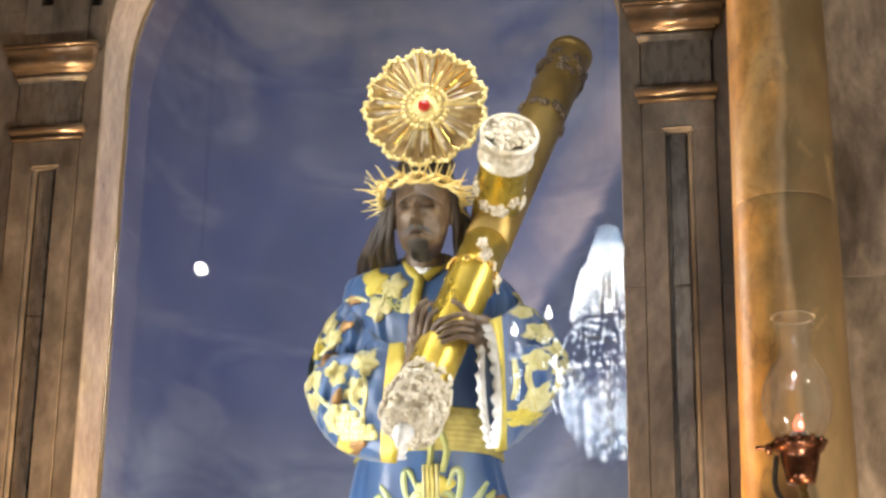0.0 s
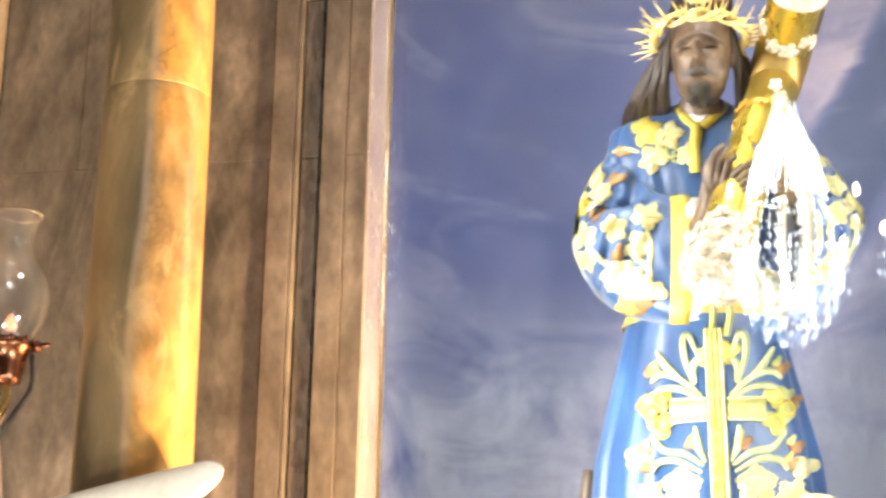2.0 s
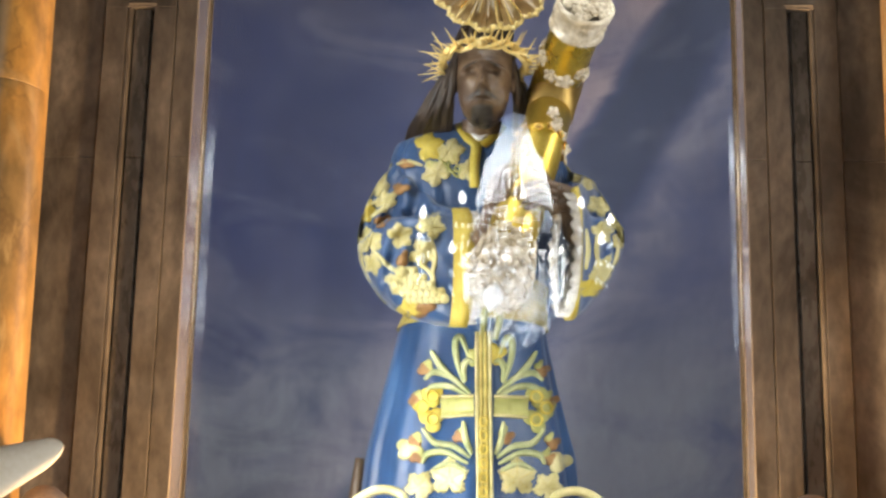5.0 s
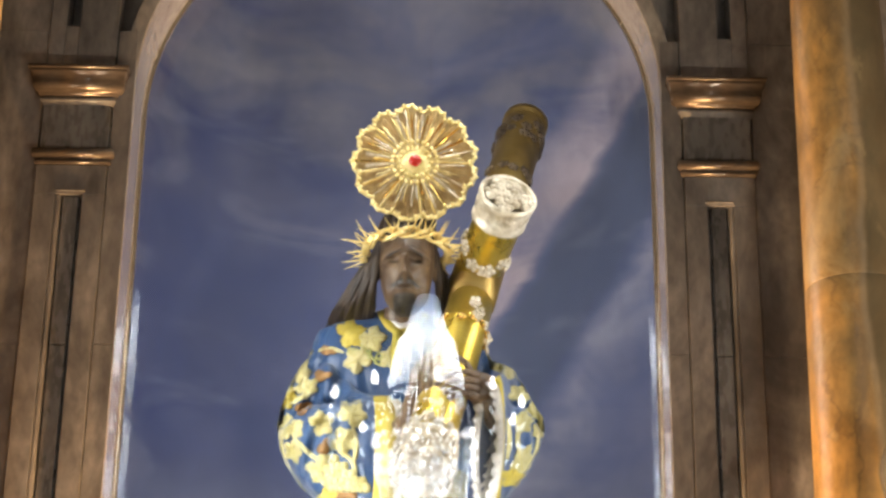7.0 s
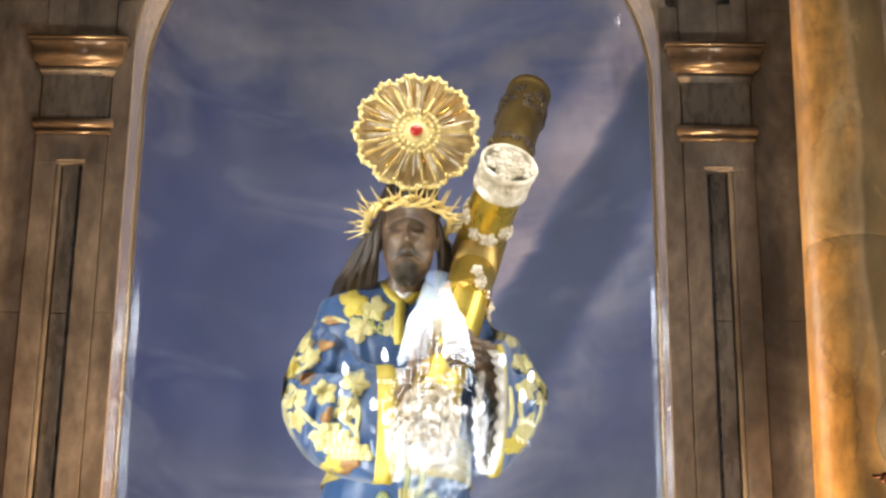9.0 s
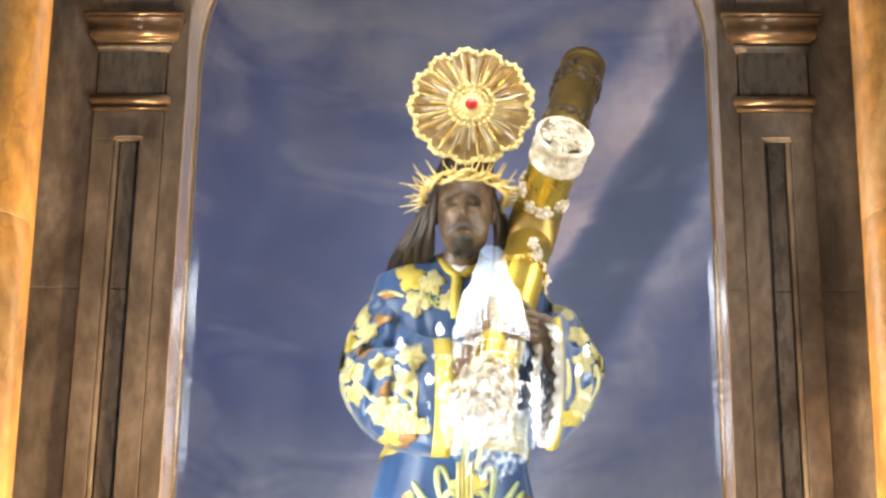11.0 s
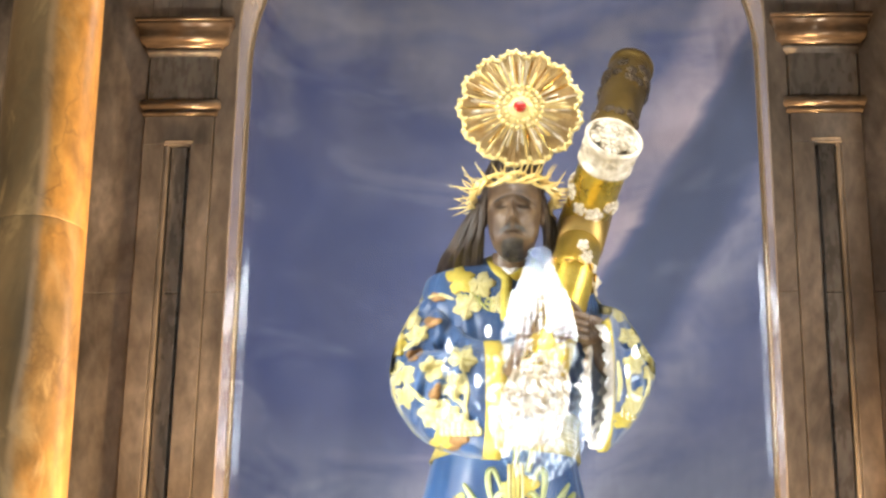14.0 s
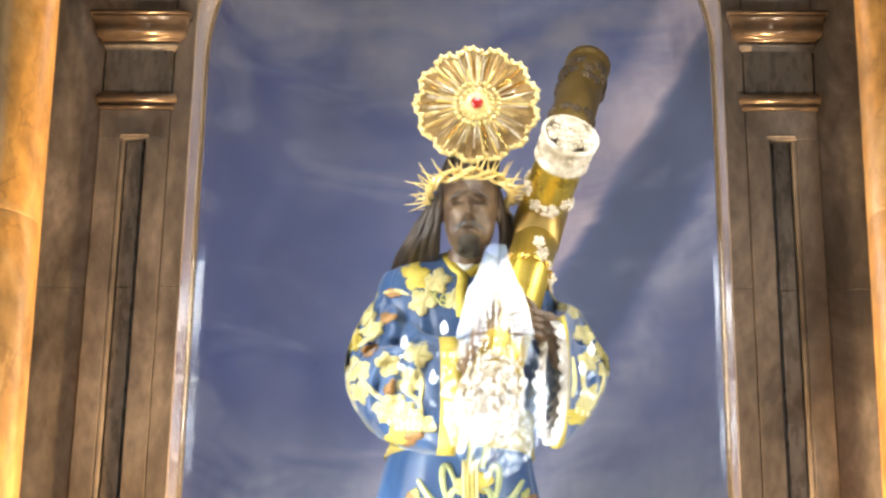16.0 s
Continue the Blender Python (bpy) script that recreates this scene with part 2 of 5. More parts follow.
def pane_glass():
    m, nt, b = nodes_of("pane_glass")
    nt.nodes.remove(b)
    mix, clear, shine = nt.nodes.new("ShaderNodeMixShader"), nt.nodes.new("ShaderNodeBsdfTransparent"), nt.nodes.new("ShaderNodeBsdfGlossy")
    fres = nt.nodes.new("ShaderNodeFresnel")
    fres.inputs["IOR"].default_value = 1.52
    shine.inputs["Roughness"].default_value = 0.0
    link(nt, fres.outputs[0], mix.inputs[0])
    link(nt, clear.outputs[0], mix.inputs[1])
    link(nt, shine.outputs[0], mix.inputs[2])
    link(nt, mix.outputs[0], nt.nodes["Material Output"].inputs["Surface"])
    return m


def thin_glass():
    m, nt, b = nodes_of("thin_blown_glass")
    nt.nodes.remove(b)
    mix, clear, shine = nt.nodes.new("ShaderNodeMixShader"), nt.nodes.new("ShaderNodeBsdfTransparent"), nt.nodes.new("ShaderNodeBsdfGlossy")
    edge = nt.nodes.new("ShaderNodeLayerWeight")
    edge.inputs["Blend"].default_value = 0.5
    shine.inputs["Roughness"].default_value = 0.015
    link(nt, ramp(nt, edge.outputs["Facing"], [(0.0, (0.07,) * 3), (0.6, (0.11,) * 3), (0.85, (0.3,) * 3), (1.0, (0.75,) * 3)]), mix.inputs[0])
    link(nt, clear.outputs[0], mix.inputs[1])
    link(nt, shine.outputs[0], mix.inputs[2])
    # pale diffuse haze put in for bright reflections on the glass
    glint_haze, over = nt.nodes.new("ShaderNodeBsdfDiffuse"), nt.nodes.new("ShaderNodeMixShader")
    glint_haze.inputs["Color"].default_value = (0.80, 0.76, 0.70, 1)
    link(nt, ramp(nt, noise_tex(nt, 22, 4, 0.6), [(0.35, (0.005,) * 3), (0.7, (0.03,) * 3)]), over.inputs[0])
    link(nt, mix.outputs[0], over.inputs[1])
    link(nt, glint_haze.outputs[0], over.inputs[2])
    link(nt, over.outputs[0], nt.nodes["Material Output"].inputs["Surface"])
    return m


def glowing(name, color, strength):
    m, nt, b = nodes_of(name)
    b.inputs["Base Color"].default_value = (*color, 1)
    b.inputs["Emission Color"].default_value = (*color, 1)
    b.inputs["Emission Strength"].default_value = strength
    return m


def stitched(name, dark, light, lines=260.0):
    """Raised metallic-thread embroidery with stitch lines."""
    m, nt, b = nodes_of(name)
    big = noise_tex(nt, 22, 4, 0.6)
    geo = nt.nodes.new("ShaderNodeNewGeometry")
    wave = nt.nodes.new("ShaderNodeTexWave")
    wave.inputs["Scale"].default_value, wave.inputs["Distortion"].default_value = lines, 3.0
    link(nt, geo.outputs["Position"], wave.inputs["Vector"])
    col = ramp(nt, big, [(0.32, dark), (0.68, light)])
    info = nt.nodes.new("ShaderNodeObjectInfo")
    col = blend(nt, 0.2, col, ramp(nt, info.outputs["Random"], [(0.0, (0.25,) * 3), (1.0, (0.75,) * 3)]), "OVERLAY")
    link(nt, col, b.inputs["Base Color"])
    b.inputs["Roughness"].default_value, b.inputs["Metallic"].default_value = 0.42, 0.25
    bumped(nt, b, wave.outputs["Fac"], 0.25, 0.002)
    return m


STONE = veined("brown_marble", [(0.34, (0.054, 0.045, 0.039)), (0.44, (0.098, 0.083, 0.071)), (0.55, (0.145, 0.122, 0.103)), (0.70, (0.260, 0.222, 0.188))], (0.28, 0.23, 0.19), 4.0, (1.2, 1.2, 0.55), (0.26, 0.5), vary=0.22, lines=0.10)
PANEL = veined("grey_marble", [(0.30, (0.068, 0.059, 0.051)), (0.5, (0.108, 0.093, 0.079)), (0.72, (0.160, 0.139, 0.118))], (0.22, 0.19, 0.16), 5.0, (1.2, 1.2, 0.4))
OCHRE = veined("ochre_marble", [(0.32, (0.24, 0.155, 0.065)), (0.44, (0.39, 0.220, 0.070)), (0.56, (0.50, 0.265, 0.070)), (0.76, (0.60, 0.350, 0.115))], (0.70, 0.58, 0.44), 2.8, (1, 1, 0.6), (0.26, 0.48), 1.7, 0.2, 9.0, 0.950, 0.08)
TRIM = stuff("buff_stone", (0.18, 0.148, 0.120), (0.255, 0.212, 0.172), (0.34, 0.29, 0.24), 9, 70, (0.10, 0.22), bump=0.03, stretch=(1, 1, 0.5), coat=0.8)
GILTWOOD = stuff("gilt_moulding", (0.040, 0.028, 0.020), (0.110, 0.078, 0.054), (0.27, 0.20, 0.14), 14, 110, (0.15, 0.30), 0.45, 0.15, (0.4, 1, 1))
FRAME = stuff("polished_brass_edge", (0.50, 0.42, 0.32), (0.62, 0.54, 0.43), (0.70, 0.63, 0.53), 10, 90, (0.03, 0.10), 0.9, 0.02)
CROSS_SHADOW = (-2.228, -1.383)
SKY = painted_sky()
PANE = pane_glass()
BLOWN = thin_glass()
GOLD = stuff("polished_gold", (0.52, 0.29, 0.06), (0.72, 0.46, 0.11), (0.86, 0.62, 0.20), 20, 160, (0.14, 0.34), 1.0, 0.12)
HALOPLATE = stuff("amber_gilt_plate", (0.48, 0.34, 0.16), (0.66, 0.50, 0.25), (0.80, 0.66, 0.38), 24, 160, (0.22, 0.42), 0.3, 0.12)
plate_nodes = HALOPLATE.node_tree
see, mixed = plate_nodes.nodes.new("ShaderNodeBsdfTransparent"), plate_nodes.nodes.new("ShaderNodeMixShader")
see.inputs["Color"].default_value = (1.0, 0.86, 0.62, 1)
mixed.inputs[0].default_value = 0.30
link(plate_nodes, plate_nodes.nodes["Principled BSDF"].outputs[0], mixed.inputs[1])
link(plate_nodes, see.outputs[0], mixed.inputs[2])
link(plate_nodes, mixed.outputs[0], plate_nodes.nodes["Material Output"].inputs["Surface"])
LACEGOLD = stuff("pale_gold_lace", (0.52, 0.38, 0.12), (0.70, 0.56, 0.23), (0.84, 0.72, 0.40), 40, 200, (0.3, 0.5), 0.25, 0.3)
PALEGOLD = stuff("bright_gold", (0.70, 0.47, 0.12), (0.84, 0.64, 0.24), (0.93, 0.80, 0.42), 30, 180, (0.28, 0.45), 0.45, 0.2)
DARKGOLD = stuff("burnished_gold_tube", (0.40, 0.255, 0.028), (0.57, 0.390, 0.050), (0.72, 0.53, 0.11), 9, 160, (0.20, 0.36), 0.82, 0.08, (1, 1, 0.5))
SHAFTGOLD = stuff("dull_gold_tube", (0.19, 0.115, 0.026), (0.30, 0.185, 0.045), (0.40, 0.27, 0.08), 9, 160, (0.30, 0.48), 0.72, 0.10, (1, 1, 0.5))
BRONZE = stuff("dark_bronze_sprig", (0.040, 0.026, 0.014), (0.095, 0.062, 0.032), (0.20, 0.14, 0.075), 30, 150, (0.35, 0.55), 0.5, 0.2)
SILVER = stuff("chased_silver", (0.34, 0.27, 0.17), (0.58, 0.50, 0.37), (0.84, 0.77, 0.63), 30, 150, (0.25, 0.42), 0.22, 0.15)
RUBY = stuff("red_stone", (0.25, 0.01, 0.008), (0.42, 0.02, 0.012), (0.55, 0.04, 0.02), 30, 90, (0.08, 0.16), 0.0, 0.0, coat=0.6)
ROBE = stuff("blue_satin", (0.005, 0.026, 0.082), (0.010, 0.048, 0.138), (0.030, 0.090, 0.215), 7, 240, (0.30, 0.46), 0.0, 0.10, (1.4, 1.4, 0.5), sheen=0.30)
YELLOW = stitched("yellow_thread", (0.46, 0.34, 0.036), (0.64, 0.53, 0.105))
CREAM = stitched("cream_gold_thread", (0.43, 0.37, 0.13), (0.64, 0.585, 0.32))
OLDGOLD = stitched("old_gold_thread", (0.30, 0.23, 0.05), (0.60, 0.49, 0.14))
GREEN = stitched("pale_green_thread", (0.27, 0.28, 0.075), (0.45, 0.44, 0.16))
SAGE = stitched("sage_green_thread", (0.25, 0.29, 0.12), (0.50, 0.51, 0.27))
RUST = stitched("rust_bronze_thread", (0.16, 0.07, 0.02), (0.36, 0.20, 0.07))
LACE = stuff("white_lace", (0.55, 0.53, 0.50), (0.75, 0.73, 0.70), (0.86, 0.84, 0.80), 60, 220, (0.7, 0.9), 0.0, 0.5)
WOODSKIN = stuff("dark_polychrome_wood", (0.052, 0.030, 0.017), (0.115, 0.070, 0.038), (0.215, 0.145, 0.084), 26, 120, (0.34, 0.52), 0.0, 0.15)
HAIRWOOD = stuff("near_black_brown_wood", (0.014, 0.009, 0.006), (0.034, 0.022, 0.014), (0.075, 0.048, 0.030), 24, 160, (0.4, 0.6), 0.0, 0.3, (2, 2, 0.4))
BEARDWOOD = stuff("grey_brown_wood", (0.020, 0.017, 0.014), (0.050, 0.043, 0.036), (0.12, 0.105, 0.09), 60, 200, (0.35, 0.6), 0.0, 0.4)
FLESH = stuff("tan_painted_wood", (0.30, 0.17, 0.10), (0.42, 0.26, 0.17), (0.52, 0.35, 0.24), 9, 120, (0.4, 0.6), 0.0, 0.1)
WHITEPAINT = stuff("white_painted_wood", (0.72, 0.68, 0.60), (0.82, 0.79, 0.72), (0.88, 0.86, 0.80), 9, 90, (0.5, 0.7), 0.0, 0.15)
# opaque pale lip: the glass edge's glint is put into its colour
GLASSLIP = stuff("edge_glint_glass", (0.14, 0.12, 0.10), (0.20, 0.175, 0.145), (0.28, 0.25, 0.21), 20, 120, (0.15, 0.3), 0.0, 0.05)
COPPER = stuff("dark_copper", (0.09, 0.032, 0.018), (0.19, 0.075, 0.042), (0.32, 0.14, 0.08), 30, 140, (0.16, 0.35), 1.0, 0.1)
IRON = stuff("dark_iron", (0.03, 0.026, 0.022), (0.05, 0.043, 0.036), (0.09, 0.075, 0.06), 30, 140, (0.35, 0.55), 0.7, 0.1)
FLAME = glowing("flame", (1.0, 0.16, 0.08), 2.4)
BULB = glowing("lit_bulb", (1.0, 0.96, 0.90), 40.0)
# crystals glow by themselves, standing in for bulb light caught in the glass
CRYSTAL = glowing("glowing_crystal", (0.80, 0.90, 1.0), 8.0)
CRYSTAL_MID = glowing("middling_glowing_crystal", (0.88, 0.95, 1.0), 8.0)
CRYSTAL_DIM = glowing("dim_glowing_crystal", (0.60, 0.79, 1.0), 2.0)
CRYSTAL_HOT = glowing("bright_glowing_crystal", (0.93, 0.97, 1.0), 16.0)
BRASS = stuff("chandelier_brass", (0.30, 0.19, 0.06), (0.50, 0.34, 0.12), (0.66, 0.48, 0.20), 20, 120, (0.2, 0.4), 1.0, 0.1)
PLASTER = stuff("church_plaster", (0.30, 0.26, 0.21), (0.40, 0.35, 0.29), (0.50, 0.45, 0.38), 1.2, 30, (0.7, 0.9), 0.0, 0.2)
FLOORSTONE = stuff("floor_stone", (0.16, 0.14, 0.12), (0.24, 0.21, 0.18), (0.32, 0.29, 0.25), 2, 30, (0.3, 0.5), 0.0, 0.1)
DARKWOOD = stuff("dark_wood", (0.03, 0.018, 0.010), (0.065, 0.040, 0.022), (0.11, 0.07, 0.04), 8, 90, (0.35, 0.55), 0.0, 0.2, (1, 1, 0.3))


# ---- building helpers ----
def thing(name, base, label, category, group="", kind=""):
    ob = new(name)
    ob.location = U(*base)
    ob.empty_display_size = 0.05
    return tagged(ob, label, category, group, kind)


def origin_of(ob):
    place = Vector((0, 0, 0))
    while ob:
        place, ob = place + ob.location, ob.parent
    return place


def mesh_of(name, bm, mats, base, smooth=True):
    for v in bm.verts:
        v.co = U(*v.co) - base
    bmesh.ops.recalc_face_normals(bm, faces=bm.faces)
    me = bpy.data.meshes.new(name)
    for f in bm.faces:
        f.smooth = smooth
    bm.to_mesh(me)
    bm.free()
    for m in mats if isinstance(mats, (list, tuple)) else [mats]:
        me.materials.append(m)
    return me


def part(name, bm, mats, parent, label="", smooth=True):
    """Links a bmesh, drawn in drawing units, as one mesh under a thing or a part."""
    base = origin_of(parent)
    ob = new(name, mesh_of(name, bm, mats, base, smooth))
    ob.parent = parent
    return tagged(ob, label) if label else ob


def solid(name, bm, mats, base, label, category, group="", kind="", smooth=True):
    """One mesh that is a thing by itself."""
    ob = new(name, mesh_of(name, bm, mats, U(*base), smooth))
    ob.location = U(*base)
    return tagged(ob, label, category, group, kind)


def box(bm, x0, x1, y0, y1, z0, z1, bevel=0.0):
    vs = [bm.verts.new((x, y, z)) for z in (z0, z1) for y in (y0, y1) for x in (x0, x1)]
    fs = [bm.faces.new([vs[i] for i in q]) for q in ((0, 1, 3, 2), (4, 6, 7, 5), (0, 4, 5, 1), (2, 3, 7, 6), (0, 2, 6, 4), (1, 5, 7, 3))]
    if bevel:
        edges = list({e for f in fs for e in f.edges})
        bmesh.ops.bevel(bm, geom=edges, offset=bevel, segments=1, affect="EDGES")
    return vs


def loft(bm, rings, closed=True, caps=True, mat=0):
    rows = [[bm.verts.new(p) for p in ring] for ring in rings]
    n = len(rows[0])
    for a, b in zip(rows, rows[1:]):
        for i in range(n if closed else n - 1):
            j = (i + 1) % n
            bm.faces.new((a[i], a[j], b[j], b[i])).material_index = mat
    if caps and closed:
        for row in (rows[0], rows[-1]):
            bm.faces.new(row).material_index = mat
    return rows


def turned(bm, profile, start, end, seg=28, mat=0, wobble=None):
    """A profile of (radius, length) turned round the axis from start towards end; length is in the same unit as radius."""
    start, end = Vector(start), Vector(end)
    turn = (end - start).to_track_quat("Z", "Y").to_matrix()
    rings = []
    for r, h in profile:
        ring = []
        for k in range(seg):
            a = 2 * math.pi * k / seg
            rr = max(r, 0.0005) * (wobble(a, h) if wobble else 1)
            ring.append(start + turn @ Vector((rr * math.cos(a), rr * math.sin(a), h)))
        rings.append(ring)
    loft(bm, rings, True, True, mat)


def curve_points(pts, n):
    """n points on a smooth curve through pts."""
    pts = [Vector(p) for p in pts]
    ext = [2 * pts[0] - pts[1], *pts, 2 * pts[-1] - pts[-2]]
    out = []
    for k in range(n):
        u = k / (n - 1) * (len(pts) - 1)
        i = min(int(u), len(pts) - 2)
        f = u - i
        a, b, c, d = ext[i : i + 4]
        out.append(0.5 * ((2 * b) + (c - a) * f + (2 * a - 5 * b + 4 * c - d) * f * f + (3 * b - a - 3 * c + d) * f ** 3))
    return out


def tube(bm, pts, radius, seg=8, n=0, mat=0, flat=1.0):
    pts = curve_points(pts, n) if n else [Vector(p) for p in pts]
    rings, side = [], None
    for k, p in enumerate(pts):
        d = (pts[min(k + 1, len(pts) - 1)] - pts[max(k - 1, 0)]).normalized()
        if side is None:
            side = d.orthogonal().normalized()
        side = (side - d * side.dot(d)).normalized()
        up = d.cross(side)
        u = k / (len(pts) - 1)
        r = radius(u) if callable(radius) else radius
        rings.append([p + r * (math.cos(2 * math.pi * i / seg) * side + flat * math.sin(2 * math.pi * i / seg) * up) for i in range(seg)])
    loft(bm, rings, True, True, mat)


def ball(bm, place, r, seg=10, squash=(1, 1, 1), mat=0):
    made = bmesh.ops.create_uvsphere(bm, u_segments=seg, v_segments=max(4, seg // 2), radius=1.0)
    for v in made["verts"]:
        v.co = Vector(place) + Vector((v.co.x * r * squash[0], v.co.y * r * squash[1], v.co.z * r * squash[2]))
        for f in v.link_faces:
            f.material_index = mat


def moulding(bm, x0, x1, back, profile, front=0.0):
    """A moulding of (projection, z) rows that returns on both sides of a pilaster x0..x1 with its face at y = front."""
    rows = []
    for p, z in profile:
        rows.append([(x0 - p, back, z), (x0 - p, front - p, z), (x1 + p, front - p, z), (x1 + p, back, z)])
    made = [[bm.verts.new(q) for q in row] for row in rows]
    for a, b in zip(made, made[1:]):
        for i in range(3):
            bm.faces.new((a[i], a[i + 1], b[i + 1], b[i]))
    bm.faces.new(made[0])
    bm.faces.new(list(reversed(made[-1])))
    for a, b in zip(made, made[1:]):
        bm.faces.new((a[3], a[0], b[0], b[3]))


def arch_path(r, low, spring, n=64):
    """Points and outward normals of an arched opening, from the left foot over the top to the right foot."""
    out = [((-r, z), (-1.0, 0.0)) for z in np.linspace(low, spring, 8)[:-1]]
    for k in range(n + 1):
        a = math.pi - math.pi * k / n
        out.append(((r * math.cos(a), spring + r * math.sin(a)), (math.cos(a), math.sin(a))))
    out += [((r, z), (1.0, 0.0)) for z in np.linspace(spring, low, 8)[1:]]
    return out


def arch_sweep(bm, r, low, spring, profile):
    rings = [[(MID + p[0] + n[0] * o, y, p[1] + n[1] * o) for o, y in profile] for p, n in arch_path(r, low, spring)]
    loft(bm, rings, True, True)


LOW, SPRING, OPEN, MID = 2.05, 4.19, 0.758, -0.015
JOINTS = (1.45, 2.42, 3.39, 4.36, 5.33)

# ---- the church round the altar ----
bm = bmesh.new()
box(bm, -5, 5, -14, 2.6, -0.5, -0.305)
solid("floor", bm, FLOORSTONE, (0, -5, -0.305), "worn grey-brown stone church floor", "floor", kind="structure", smooth=False)
for nm, x0, x1, y0, y1 in (("wall_west", -5.2, -5, -14, 2.6), ("wall_east", 5, 5.2, -14, 2.6), ("wall_south", -5.2, 5.2, -14.2, -14), ("wall_north", -5.2, 5.2, 2.6, 2.8)):
    bm = bmesh.new()
    box(bm, x0, x1, y0, y1, -0.5, 8)
    solid(nm, bm, PLASTER, ((x0 + x1) / 2, (y0 + y1) / 2, -0.305), "dim plastered church wall", "wall", kind="structure", smooth=False)
bm = bmesh.new()
box(bm, -5.2, 5.2, -14.2, 2.8, 8.0, 8.2)
solid("ceiling", bm, PLASTER, (0, -5, 8), "dim plastered church ceiling", "ceiling", kind="structure", smooth=False)

# the altar wall with its arched opening
bm = bmesh.new()
inner = [p for p, _ in arch_path(0.79, LOW, SPRING)]
cuts, edge = len(inner), []
for k, (x, z) in enumerate(inner):
    if z < SPRING + 1e-6 and abs(abs(x) - 0.79) < 1e-6:
        edge.append((-4.9 if x < 0 else 4.9, z))
    else:
        a = math.atan2(z - SPRING, x)
        s = min(4.9 / max(abs(math.cos(a)), 1e-6), 3.77 / max(abs(math.sin(a)), 1e-6))
        edge.append((s * math.cos(a), SPRING + s * math.sin(a)))
rings = []
for (x, z), (ex, ez) in zip(inner, edge):
    rings.append([(x, 0.085, z), (ex, 0.085, ez), (ex, 0.22, ez), (x, 0.22, z)])
loft(bm, rings, True, True)
box(bm, -4.9, 4.9, 0.085, 0.22, -0.305, LOW)
altar_wall = solid("wall_altar", bm, STONE, (0, 0.1, -0.305), "brown marble altar wall with an arched niche opening", "wall", kind="structure", smooth=False)

# altar ledge below
bm = bmesh.new()
box(bm, -2.2, 2.2, -1.1, 0.08, -0.305, 1.30, 0.02)
box(bm, -2.26, 2.26, -1.16, 0.08, 1.302, 1.38, 0.02)
solid("altar_ledge", bm, STONE, (0, -0.5, -0.305), "brown marble altar ledge below the niche", "altar", kind="structure", smooth=False)

# the niche: floor and curved painted backdrop
bm = bmesh.new()
box(bm, -1.22, 1.22, 0.23, 2.2, LOW - 0.1, LOW)
solid("niche_floor", bm, DARKWOOD, (0, 1, LOW), "dark wooden floor of the niche", "niche floor", kind="structure", smooth=False)
bm = bmesh.new()
rings = []
for z in (LOW - 0.1, 2.6, 3.2, 3.8, 4.4, 4.9, 5.3, 5.6, 5.85, 6.05, 6.2):
    lean = 1.0 if z < 5.0 else 1.0 - 0.95 * ((z - 5.0) / 1.2) ** 2.2
    ring = []
    for k in range(49):
        a = math.pi - math.pi * k / 48
        c, s = math.cos(a), math.sin(a)
        ring.append((1.20 * math.copysign(abs(c) ** 0.6, c), 0.225 + (0.12 + 1.76 * lean) * abs(s) ** 0.6, z))
    rings.append(ring)
loft(bm, rings, closed=False)
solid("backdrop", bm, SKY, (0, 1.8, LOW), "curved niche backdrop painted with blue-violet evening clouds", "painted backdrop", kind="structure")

# buff stone trim round the opening, the polished edge and the pane
bm = bmesh.new()
arch_sweep(bm, OPEN, LOW, SPRING, [(0.0, 0.205), (0.0, 0.014), (0.003, 0.011), (0.045, 0.011), (0.045, 0.205)])
solid("trim", bm, TRIM, (0, 0.1, LOW), "buff polished stone reveal lining the arched niche opening", "moulding", kind="structure", smooth=False)
bm = bmesh.new()
arch_sweep(bm, OPEN, LOW, SPRING, [(0.006, 0.227), (-0.006, 0.227), (-0.008, 0.224), (-0.008, 0.211), (-0.006, 0.207), (0.006, 0.2055)])
solid("pane_frame", bm, FRAME, (0, 0.12, LOW), "slim polished metal frame holding the niche pane", "frame", kind="structure")
bm = bmesh.new()
rim = [(x + MID, z) for (x, z), _ in arch_path(OPEN - 0.004, LOW, SPRING)]
front, rear = [bm.verts.new((x, 0.212, z)) for x, z in rim], [bm.verts.new((x, 0.218, z)) for x, z in rim]
bm.faces.new(front)
bm.faces.new(list(reversed(rear)))
for i in range(len(rim)):
    j = (i + 1) % len(rim)
    bm.faces.new((front[i], rear[i], rear[j], front[j]))
pane = solid("window_1", bm, PANE, (0, 0.12, LOW), "clear glass pane closing the niche, reflecting a chandelier", "glass pane", kind="structure", smooth=False)
pane.visible_shadow = False


